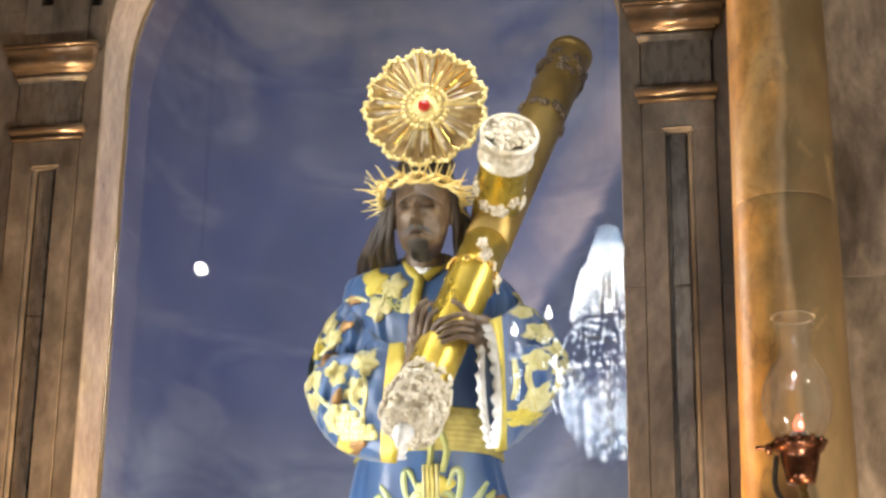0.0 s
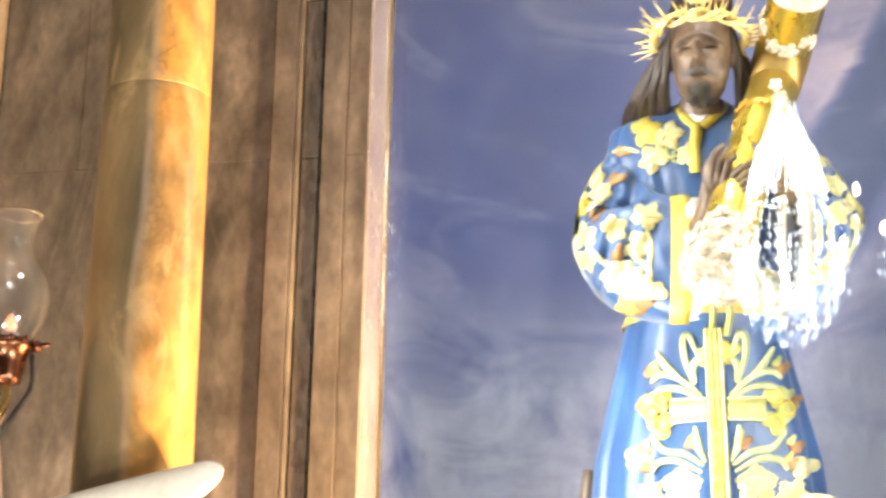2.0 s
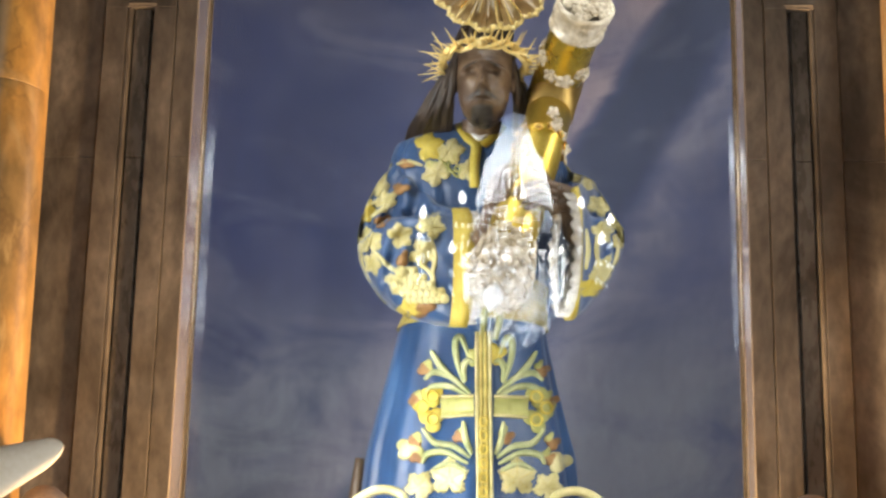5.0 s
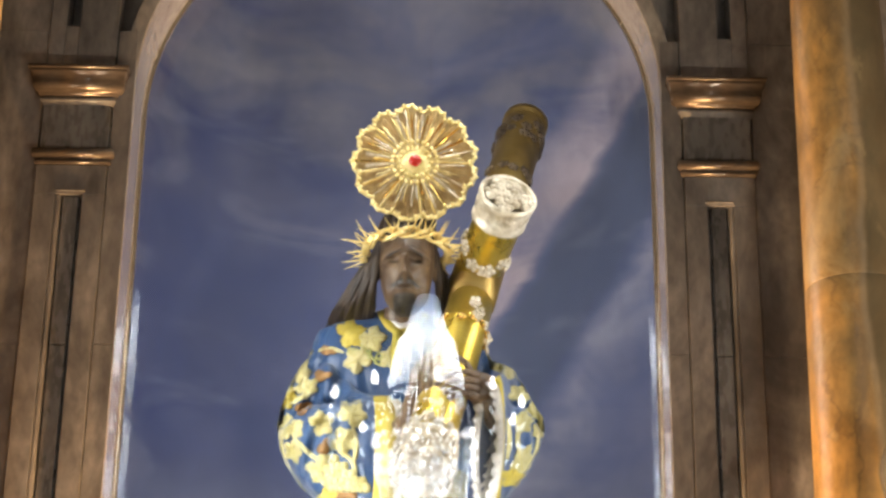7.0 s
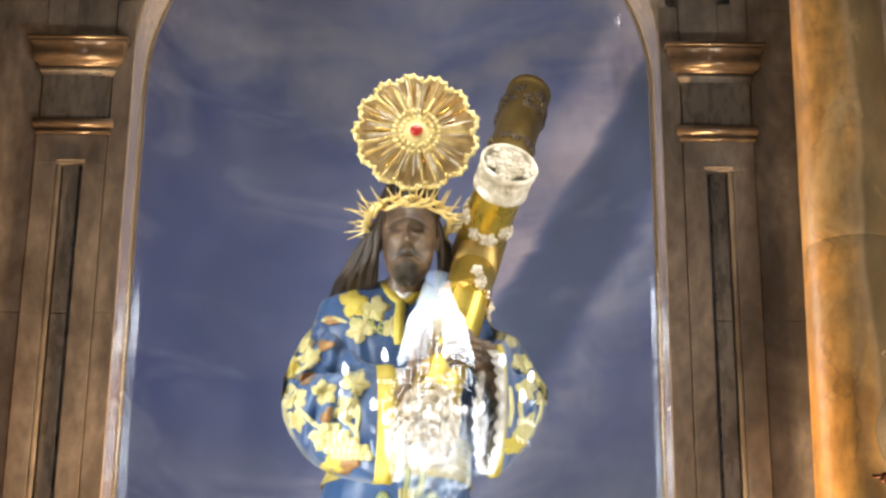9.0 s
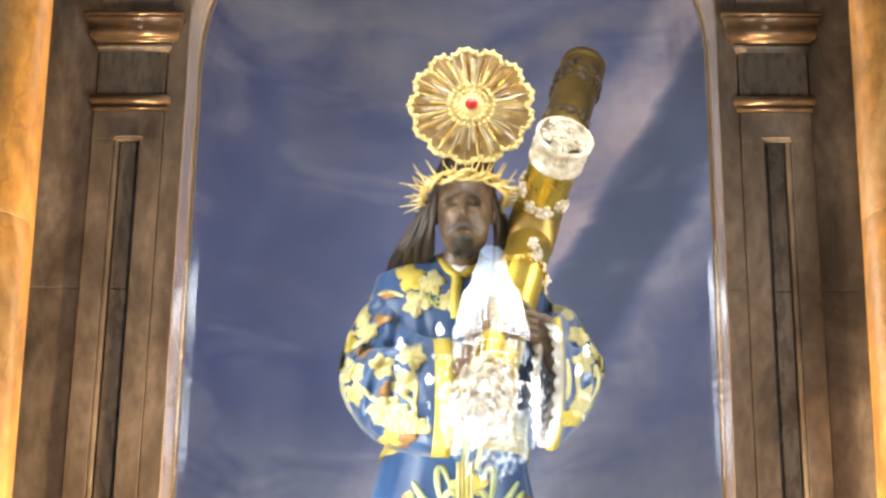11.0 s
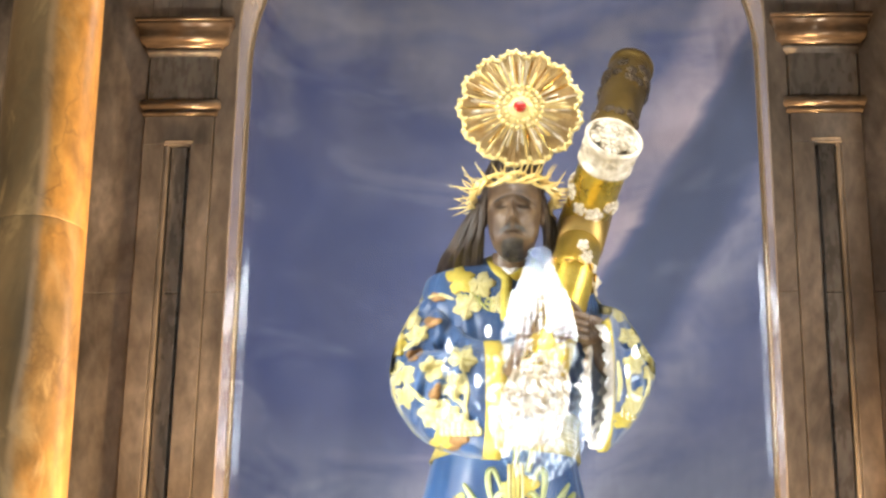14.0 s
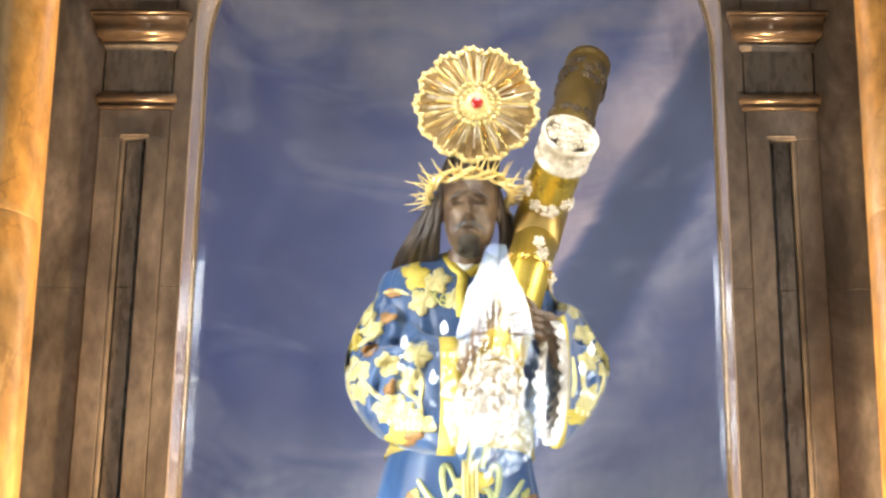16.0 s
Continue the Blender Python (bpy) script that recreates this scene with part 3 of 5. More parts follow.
# ---- marble pilasters ----
def pilaster(side):
    """Sunk-panel pilaster with a gilt capital; drawn for the left one and mirrored by side = 1."""
    x0, x1 = -1.032, -0.833
    root = thing("pilaster", (side * 0.92, 0.03, LOW), "dark brown marble pilaster with sunk panel and gilt capital", "pilaster", "pilasters beside the niche", "structure")

    def flip(bm):
        if side > 0:
            for v in bm.verts:
                v.co.x = 2 * MID - v.co.x
        return bm

    cuts = [0.7] + [z for z in JOINTS if z < 3.85]
    spans = list(zip(cuts, cuts[1:] + [3.835]))
    for a, b in ((x0, -0.971), (-0.895, x1)):  # stiles in one piece, with a worn arris
        bm = bmesh.new()
        box(bm, a, b, 0.0, 0.082, 0.7, 3.8355, 0.0010)
        part("stile", flip(bm), STONE, root, smooth=False)
    bm = bmesh.new()
    vs = [(-0.9565, 0.012), (-0.960, 0.006), (-0.966, 0.004), (-0.970, 0.007), (-0.970, 0.03), (-0.9565, 0.03)]
    loft(bm, [[(x, y, z) for x, y in vs] for z in (0.7, 3.834)])
    part("bead", flip(bm), STONE, root, smooth=False)
    for z0, z1 in spans:
        bm = bmesh.new()
        box(bm, -0.951, -0.9065, 0.013, 0.082, z0 + 0.0015, z1 - 0.0015, 0.002)
        part("panel", flip(bm), PANEL, root, "grey marble sunk panel", smooth=False)
    bm = bmesh.new()
    box(bm, -0.9562, -0.8952, 0.034, 0.083, 0.7, 3.834)
    part("groove", flip(bm), STONE, root, smooth=False)
    bm = bmesh.new()
    box(bm, x0, x1, 0.0, 0.082, 3.836, 3.925, 0.0008)
    part("top_rail", flip(bm), STONE, root, smooth=False)
    bm = bmesh.new()
    box(bm, -0.970, -0.888, -0.005, 0.02, 3.842, 3.850, 0.003)
    part("ledge", flip(bm), STONE, root, "thin stone ledge", smooth=False)
    a, b = -1.028, -0.834
    bm = bmesh.new()
    moulding(bm, a, b, 0.06, [(0.0, 3.926), (0.010, 3.928), (0.011, 3.934), (0.010, 3.938), (0.006, 3.941), (0.012, 3.945), (0.018, 3.951), (0.019, 3.959), (0.017, 3.968), (0.011, 3.974), (0.0, 3.976)])
    part("astragal", flip(bm), GILTWOOD, root, "gilt half-round moulding")
    bm = bmesh.new()
    box(bm, a, b, -0.002, 0.08, 3.975, 4.113, 0.001)
    part("neck", flip(bm), PANEL, root, smooth=False)
    bm = bmesh.new()
    moulding(bm, a, b, 0.06, [(0.0, 4.112), (0.005, 4.114), (0.006, 4.121), (0.010, 4.124), (0.011, 4.134), (0.0, 4.138)])
    part("fillet", flip(bm), STONE, root)
    bm = bmesh.new()
    moulding(bm, a, b, 0.06, [(0.0, 4.137), (0.012, 4.139), (0.016, 4.144), (0.0165, 4.149), (0.022, 4.151), (0.029, 4.157), (0.0325, 4.166), (0.033, 4.176), (0.034, 4.190), (0.038, 4.203), (0.043, 4.211), (0.0, 4.212)])
    part("cornice", flip(bm), GILTWOOD, root, "gilt swelling cornice")
    bm = bmesh.new()
    moulding(bm, a, b, 0.06, [(0.0, 4.210), (0.044, 4.211), (0.047, 4.214), (0.047, 4.222), (0.0, 4.224)])
    part("abacus", flip(bm), GILTWOOD, root, "thin gilt slab")
    for a, b, z0, z1 in ((x0, -0.985, 4.21, 5.4), (-0.945, x1, 4.21, 5.4), (-0.985, -0.945, 4.21, 4.372)):
        bm = bmesh.new()
        box(bm, a, b, 0.001, 0.082, z0, z1, 0.002)
        part("upper_block", flip(bm), STONE, root, smooth=False)
    return root


# stone facing slabs between the mouldings, columns and pilasters
def facing(side):
    for x0, x1, y in ((-0.831, -0.774, 0.006), (-1.56, -1.034, 0.012), (-1.795, -1.560, 0.012)):
        cuts = [0.7, *JOINTS]
        for z0, z1 in zip(cuts, cuts[1:]):
            if x0 > -0.9 and z1 > 4.2:
                z1 = 4.16
            if z0 < 3.38 and x0 < -1.0:  # the lower courses are single long slabs
                if x0 < -1.6:
                    continue
                a, b = (-1.795, x1)
            else:
                a, b = x0, x1
            bm = bmesh.new()
            a, b = (a, b) if side < 0 else (2 * MID - b, 2 * MID - a)
            box(bm, a + 0.001, b - 0.001, y, 0.084, z0 + 0.0009, z1 - 0.0009, 0.0004)
            part("slab", bm, STONE, altar_wall, smooth=False)
    bm = bmesh.new()
    a, b = (-2.6, -1.80) if side < 0 else (2 * MID + 1.80, 2 * MID + 2.6)
    box(bm, a, b, -0.10, 0.084, 0.7, 5.5, 0.006)
    part("pier", bm, TRIM, altar_wall, "buff stone pier", smooth=False)


# ---- ochre columns ----
def column(cx, cy, joint, label):
    root = thing("column", (cx, cy, 1.38), label, "column", "columns of the altar")
    cuts = (1.55, 2.3, joint, 4.62, 5.6)

    def girth(z):  # the shaft tapers upwards
        return 0.1435 - 0.0105 * (z - 2.0)

    for z0, z1 in zip(cuts, cuts[1:]):
        bm = bmesh.new()
        rows = [(0.0, -0.0010), (0.0015, -0.0003), (0.004, 0.0), *((h, 0.0) for h in np.linspace(0.05, z1 - z0 - 0.05, 8)), (z1 - z0 - 0.005, 0.0), (z1 - z0 - 0.0025, -0.0003), (z1 - z0 - 0.001, -0.0010)]
        turned(bm, [(girth(z0 + h) + d, h) for h, d in rows], (cx, cy, z0), (cx, cy, z1), 56)
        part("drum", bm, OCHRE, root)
    bm = bmesh.new()
    turned(bm, [(0.19, 0), (0.19, 0.05), (0.175, 0.07), (0.18, 0.09), (0.17, 0.12), (0.14, 0.14), (0.135, 0.17)], (cx, cy, 1.38), (cx, cy, 2), 40)
    part("base", bm, STONE, root)
    bm = bmesh.new()
    turned(bm, [(0.135, 0), (0.15, 0.03), (0.14, 0.05), (0.19, 0.15), (0.2, 0.2)], (cx, cy, 5.6), (cx, cy, 6), 40)
    part("capital", bm, GILTWOOD, root)
    return root


for side in (-1, 1):
    pilaster(side)
    facing(side)
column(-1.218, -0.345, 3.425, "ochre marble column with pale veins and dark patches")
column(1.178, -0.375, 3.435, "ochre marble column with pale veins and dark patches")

# ---- the robe ----
PLACING[0] = STAND
robe = thing("robe", (0.02, 0.92, 2.45), "blue satin robe with raised gold vine embroidery, worn by the statue", "robe")
BODY = ((2.40, 0.0, 0.372, 1.15, 0.25), (2.48, 0.0, 0.358, 1.14, 0.25), (2.772, 0.0, 0.324, 1.12, 0.23), (2.995, 0.003, 0.271, 1.09, 0.21), (3.15, 0.006, 0.234, 1.04, 0.19), (3.24, 0.025, 0.209, 0.99, 0.18),
        (3.36, 0.03, 0.225, 0.93, 0.19), (3.54, 0.03, 0.280, 0.93, 0.19), (3.66, 0.025, 0.288, 0.94, 0.165), (3.735, 0.010, 0.262, 0.945, 0.13), (3.770, 0.005, 0.19, 0.945, 0.11), (3.795, 0.025, 0.105, 0.935, 0.09), (3.805, 0.03, 0.08, 0.93, 0.085))


def body_ring(z, seg=168):
    zs = [b[0] for b in BODY]
    cx, a, cy, b = (np.interp(z, zs, [r[k] for r in BODY]) for k in (1, 2, 3, 4))
    fall = min(1.0, max(0.0, (3.25 - z) / 0.5))
    ring = []
    for k in range(seg):
        t = 2 * math.pi * k / seg
        drift = 1.6 * noise.noise(Vector((2 * math.cos(t), 2 * math.sin(t), 1.2 * z)))
        pleat = (1 - 2 * abs(math.sin(8.5 * t + drift + 0.5 * z))) * (0.55 + 0.6 * math.sin(3 * t + 1.1))
        fold = fall * (0.036 * math.sin(9 * t + 1.3 + 0.7 * math.sin(2 * t)) + 0.030 * pleat + 0.010 * math.sin(27 * t + 3 * drift)) + 0.012 * noise.noise(Vector((3 * math.cos(t), 3 * math.sin(t), 5 * z)))
        high = min(1.0, max(0.0, (z - 3.36) / 0.12)) * min(1.0, max(0.0, (3.78 - z) / 0.06))
        fold += high * (0.030 * math.sin(11 * t + 7 * z + 1.5 * math.sin(3 * t)) + 0.11 * (0.22 - abs(noise.noise(Vector((7 * math.cos(t) + 2 * z, 7 * math.sin(t), 5 * z))))))
        front = max(0.0, -math.sin(t))
        fold *= 1 - 0.70 * front ** 3
        ring.append((cx + a * math.cos(t) * (1 + fold), cy + b * math.sin(t) * (1 + fold * 1.2), z))
    return ring


bm = bmesh.new()
loft(bm, [body_ring(z) for z in np.linspace(2.40, 3.805, 66)])
solid_meshes = [bm.copy()]
part("gown", bm, ROBE, robe)

# x, bottom z, top z, centre y, half depth, lean of y with z
SLEEVES = {
    -1: ((-0.010, 3.055, 3.445, 0.610, 0.085, 0.30), (-0.06, 3.065, 3.455, 0.650, 0.110, 0.35), (-0.11, 3.080, 3.50, 0.700, 0.140, 0.40), (-0.17, 3.105, 3.60, 0.755, 0.165, 0.42),
         (-0.23, 3.145, 3.685, 0.810, 0.165, 0.40), (-0.28, 3.200, 3.630, 0.835, 0.155, 0.35), (-0.325, 3.275, 3.545, 0.850, 0.120, 0.25), (-0.350, 3.34, 3.460, 0.855, 0.060, 0.1), (-0.356, 3.39, 3.41, 0.855, 0.01, 0.0)),
    1: ((0.292, 3.080, 3.418, 0.470, 0.075, -0.50), (0.317, 3.100, 3.472, 0.560, 0.110, -0.22), (0.345, 3.135, 3.560, 0.660, 0.140, 0.08), (0.385, 3.190, 3.580, 0.755, 0.150, 0.28),
        (0.425, 3.255, 3.535, 0.820, 0.135, 0.30), (0.460, 3.33, 3.475, 0.840, 0.085, 0.2), (0.478, 3.38, 3.445, 0.845, 0.04, 0.1), (0.482, 3.40, 3.42, 0.845, 0.01, 0.0)),
}


def sleeve_ring(side, u, seg=72, grow=0.0):
    rows = SLEEVES[side]
    us = np.linspace(0, 1, len(rows))
    x, zb, zt, yc, hy, lean = (np.interp(u, us, [r[k] for r in rows]) for k in range(6))
    zc, hz = (zb + zt) / 2, (zt - zb) / 2
    tilt = (0.032 if side > 0 else 0.025) * max(0.0, 1 - u * 4)
    ring = []
    for k in range(seg):
        t = 2 * math.pi * k / seg
        wrinkle = 1 + 0.05 * noise.noise(Vector((4 * x + 9 * side, 6 * math.sin(t), 6 * math.cos(t) + 11 * u))) * min(1, 4 * (1 - u)) + grow
        dz = hz * wrinkle * math.sin(t)
        c = math.cos(t)
        y = yc + hy * wrinkle * math.copysign(abs(c) ** 0.85, c) + lean * dz
        if c < 0 and u > 0.16:  # the upper sleeve falls back over the forearm in a deep fold, with slanting creases
            deep = -c * min(1.0, (u - 0.16) * 5)
            fold_z = 3.452 - 0.10 * max(0.0, u - 0.45) + 0.012 * math.sin(14 * u)
            h = zc + dz - fold_z
            y += deep * (0.090 / (1 + math.exp(-h / 0.010)) + 0.085 * math.exp(-(h / 0.013) ** 2))
            crumple = noise.noise(Vector((9 * x, 5 * h + 3 * side, 7 * h - 9 * x)))
            y += deep * 0.042 * (1 - 2.4 * abs(crumple))
            y += deep * (0.017 * math.sin(34 * u + 9 * h + 3 * math.sin(20 * h)) if h > 0 else 0.011 * math.sin(34 * h + 19 * u + 2 * math.sin(9 * u)))
        ring.append((x - tilt * c, y, zc + dz))
    return ring


for side in (-1, 1):
    bm = bmesh.new()
    loft(bm, [sleeve_ring(side, u) for u in np.linspace(0, 1, 48)], caps=False)
    solid_meshes.append(bm.copy())
    sleeve = part("sleeve", bm, ROBE, robe, "wide blue satin sleeve with vine embroidery")
    bm = bmesh.new()
    loft(bm, [sleeve_ring(side, u, 64, g) for u, g in ((0.0, -0.03), (-0.002, 0.0), (0.0, 0.022), (0.06, 0.024), (0.125, 0.02), (0.128, 0.0))], caps=False)
    solid_meshes.append(bm.copy())
    part("cuff_band", bm, YELLOW, sleeve, "yellow braid cuff")
    bm = bmesh.new()
    rings = []
    for j, (u, g) in enumerate(((0.0, -0.03), (0.0, -0.05), (0.0, -0.13), (0.10, -0.2), (0.22, -0.28), (0.3, -0.5))):
        ring = sleeve_ring(side, u, 160, g)
        if 0 < j < 4:
            ring = [(x - side * ((0.026 if j == 1 else 0.012) + 0.005 * math.sin(k * 1.02) + 0.002 * math.sin(k * 0.37)), y + 0.004 * math.sin(k * 0.7), z + 0.003 * math.sin(k * 1.02 + 1)) for k, (x, y, z) in enumerate(ring)]
        rings.append(ring)
    loft(bm, rings, caps=False)
    part("lace_lining", bm, LACE, sleeve, "white ruffled lace lining")

# belt and hanging cords
bm = bmesh.new()
rows = []
for k in range(25):
    z = 3.155 + 0.125 * k / 24
    ring = body_ring(z, 64)
    grow = 1.025 + 0.024 * abs(math.sin(math.pi * k / 3.0))
    mx, my = sum(p[0] for p in ring) / 64, sum(p[1] for p in ring) / 64
    rows.append([(mx + (x - mx) * grow, my + (y - my) * grow, z) for x, y, z in ring])
loft(bm, rows, caps=False)
part("belt", bm, OLDGOLD, robe, "ribbed yellow sash")

from mathutils.bvhtree import BVHTree

union = bmesh.new()
for b in solid_meshes:
    me = bpy.data.meshes.new("tmp")
    b.to_mesh(me)
    union.from_mesh(me)
    bpy.data.meshes.remove(me)
    b.free()
CLOTH = BVHTree.FromBMesh(union)
union.free()
FRONT = Vector((0.0, -5.2, 1.65))


def nearer(p, d):
    """p, brought d towards a viewer in the nave."""
    return Vector(p) + (FRONT - Vector(p)).normalized() * d



def on_cloth(x, z, lift=0.004):
    """The place on the cloth in front of the body at x, z of a sheet at y = 0.7, seen from the nave."""
    way = (Vector((x, 0.7, z)) - FRONT).normalized()
    hit = CLOTH.ray_cast(FRONT, way)
    for k in range(12):  # past the edge of the cloth: fold back towards the body
        if hit[0] is not None:
            break
        x += 0.008 if x < 0.05 else -0.008
        way = (Vector((x, 0.7, z)) - FRONT).normalized()
        hit = CLOTH.ray_cast(FRONT, way)
    place = hit[0] if hit[0] is not None else Vector((x, 0.82, z))
    return place - way * lift


def leaf(parent, x, z, size, turn, mat, long=1.0, lobes=5, name="embroidered_leaf"):
    """A padded leaf of satin stitch laid on the cloth; a vine leaf has five pointed lobes and couched veins."""
    bm = bmesh.new()
    n = 84
    a = radians(turn)

    def at(t, r, lift):
        u, v = r * math.cos(t) * long, r * math.sin(t)
        return on_cloth(x + u * math.cos(a) - v * math.sin(a), z + u * math.sin(a) + v * math.cos(a), lift)

    rows = []
    for f, lift in ((0.0, 0.008), (0.35, 0.0085), (0.7, 0.008), (0.94, 0.006), (1.0, 0.0)):
        row = []
        for k in range(n):
            t = 2 * math.pi * k / n
            if lobes == 5:
                d = abs(math.remainder(t, 2 * math.pi))
                out = max(l * max(0.0, 1 - abs(d - c) / w) ** 0.85 for c, l, w in ((0.0, 0.46, 0.60), (1.12, 0.40, 0.56), (2.15, 0.26, 0.50)))
                notch = 1 - 0.55 * math.exp(-((math.pi - d) / 0.20) ** 2)
                r = 1.06 * size * f * (0.76 + out) * notch * (1 + 0.06 * math.cos(21 * t))
            else:
                r = size * f * (0.58 + 0.42 * abs(math.cos(lobes * t / 2)) ** 0.9)
            row.append(at(t, r, lift))
        rows.append(row)
    loft(bm, rows, caps=False)
    made = part(name, bm, mat, parent)
    if lobes == 5:
        bm = bmesh.new()
        for c, far in ((0.0, 1.12), (1.12, 1.02), (-1.12, 1.02), (2.15, 0.8), (-2.15, 0.8)):
            w = size * 0.035
            loft(bm, [[at(c + s * w / max(r * size, 1e-4), r * size, h) for s, h in ((-1, 0.0075), (0, 0.0125), (1, 0.0075))] for r in np.linspace(0.12, far, 5)], closed=False)
        part("couched_vein", bm, OLDGOLD, made)
    return made


def braid(parent, pts, width, mat, name="stem", n=18, taper=0.5, lift=0.009):
    """A padded cord or frond laid on the cloth along points (x, z)."""
    line = curve_points([(x, 0, z) for x, z in pts], n)
    bm = bmesh.new()
    rows = []
    for k, p in enumerate(line):
        d = (line[min(k + 1, n - 1)] - line[max(k - 1, 0)]).normalized()
        side = Vector((-d.z, 0, d.x))
        u = k / (n - 1)
        w = width * (1 - taper * abs(2 * u - 1) ** 2)
        rows.append([on_cloth(p.x + side.x * w * s, p.z + side.z * w * s, h) for s, h in ((-1, 0.0), (-0.8, lift * 0.7), (0, lift), (0.8, lift * 0.7), (1, 0.0))])
    loft(bm, rows, closed=False)
    return part(name, bm, mat, parent)


# chest spray
for x, z, s, a, m in ((-0.136, 3.661, 0.044, 20, YELLOW), (-0.068, 3.650, 0.042, -60, CREAM), (-0.104, 3.573, 0.042, 130, CREAM)):
    leaf(robe, x, z, s, a, m)
for pts in (((-0.10, 3.63), (-0.075, 3.60), (-0.04, 3.56)), ((-0.068, 3.62), (-0.07, 3.59), (-0.085, 3.57))):
    braid(robe, pts, 0.005, GREEN)
for x, z in ((-0.128, 3.606), (-0.112, 3.604), (-0.041, 3.590), (-0.045, 3.575)):
    braid(robe, [(x + 0.010 * math.cos(t), z + 0.010 * math.sin(t)) for t in (0, 1.3, 2.6, 3.9, 5.2, 6.2)], 0.003, GREEN, "tendril", taper=0)
# collar: a yellow band that meets in a point, with the white lining inside
braid(robe, ((-0.046, 3.775), (-0.034, 3.735), (-0.010, 3.695), (0.016, 3.668), (0.010, 3.60), (0.012, 3.53)), 0.017, YELLOW, "collar_band", 30, 0.1, 0.016)
braid(robe, ((0.110, 3.775), (0.092, 3.730), (0.062, 3.695), (0.034, 3.668)), 0.017, YELLOW, "collar_band", 18, 0.1, 0.016)
braid(robe, ((-0.018, 3.735), (0.006, 3.706), (0.026, 3.690), (0.050, 3.706), (0.072, 3.735)), 0.010, LACE, "inner_collar", 20, 0.3, 0.020)
leaf(robe, -0.012, 3.580, 0.026, 80, CREAM, 1.4)
bm = bmesh.new()
turned(bm, [(0.085, 0), (0.080, 0.012), (0.066, 0.02)], (0.035, 0.90, 3.725), (0.035, 0.86, 3.79), 30)
part("neck_lining", bm, LACE, robe, "white neck lining")

# sleeve sprays
LEFT = ((-0.310, 3.352, 0.044, 100, CREAM, 1.0), (-0.219, 3.372, 0.042, 30, CREAM, 1.0), (-0.124, 3.403, 0.046, 60, CREAM, 1.0), (-0.150, 3.322, 0.046, -20, CREAM, 1.0),
        (-0.183, 3.138, 0.036, 110, YELLOW, 1.1), (-0.285, 3.530, 0.024, 60, CREAM, 1.9), (-0.262, 3.480, 0.028, 45, CREAM, 1.6), (-0.318, 3.445, 0.024, 75, YELLOW, 1.7), (-0.215, 3.235, 0.044, -50, CREAM, 1.2), (-0.300, 3.290, 0.026, -70, CREAM, 1.6))
for x, z, s, a, m, l in LEFT:
    leaf(robe, x, z, s * 0.9, a, m, l)
for x, z, s, a in ((-0.215, 3.525, 0.020, 10), (-0.200, 3.605, 0.017, -10), (-0.272, 3.420, 0.020, 30), (-0.205, 3.300, 0.020, 70), (-0.140, 3.142, 0.026, 20)):
    leaf(robe, x, z, s, a, RUST, 1.6, 3, "bronze_leaf")
for pts in (((-0.245, 3.61), (-0.285, 3.58), (-0.325, 3.50), (-0.338, 3.43)), ((-0.335, 3.33), (-0.328, 3.27), (-0.300, 3.21), (-0.265, 3.16)), ((-0.30, 3.33), (-0.25, 3.28), (-0.215, 3.255)),
            ((-0.155, 3.29), (-0.115, 3.25), (-0.112, 3.19)), ((-0.12, 3.37), (-0.108, 3.31), (-0.114, 3.25)), ((-0.23, 3.605), (-0.19, 3.612), (-0.15, 3.60)), ((-0.342, 3.41), (-0.30, 3.44), (-0.25, 3.47)), ((-0.25, 3.54), (-0.28, 3.49), (-0.32, 3.47))):
    braid(robe, pts, 0.008, CREAM)
bm = bmesh.new()
for row, (z, a, b) in enumerate(((3.262, -0.205, -0.170), (3.240, -0.215, -0.145), (3.218, -0.212, -0.118), (3.196, -0.205, -0.090), (3.176, -0.180, -0.075))):
    count = int((b - a) / 0.0165) + 1
    for k in range(count):
        p = on_cloth(a + (b - a) * k / max(1, count - 1) + 0.004 * (row % 2), z, 0.004)
        ball(bm, p, 0.0145, 8, (1, 0.8, 1.15))
part("grape_bunch", bm, CREAM, robe, "padded yellow bunch of grapes")
RIGHT = ((0.361, 3.560, 0.036, 130, CREAM, 1.6), (0.392, 3.470, 0.042, 60, CREAM, 1.0), (0.440, 3.412, 0.040, 100, CREAM, 1.0), (0.398, 3.385, 0.040, 20, CREAM, 1.0), (0.396, 3.262, 0.034, 60, CREAM, 1.9), (0.362, 3.212, 0.034, 10, YELLOW, 1.4), (0.452, 3.360, 0.024, 80, CREAM, 1.6))
for x, z, s, a, m, l in RIGHT:
    leaf(robe, x, z, s * 0.8, a, m, l)
for pts in (((0.31, 3.60), (0.345, 3.585), (0.40, 3.53), (0.445, 3.47)), ((0.355, 3.40), (0.360, 3.33), (0.352, 3.27)), ((0.452, 3.35), (0.438, 3.28), (0.405, 3.23)), ((0.40, 3.40), (0.385, 3.34), (0.392, 3.28))):
    braid(robe, pts, 0.008, CREAM)

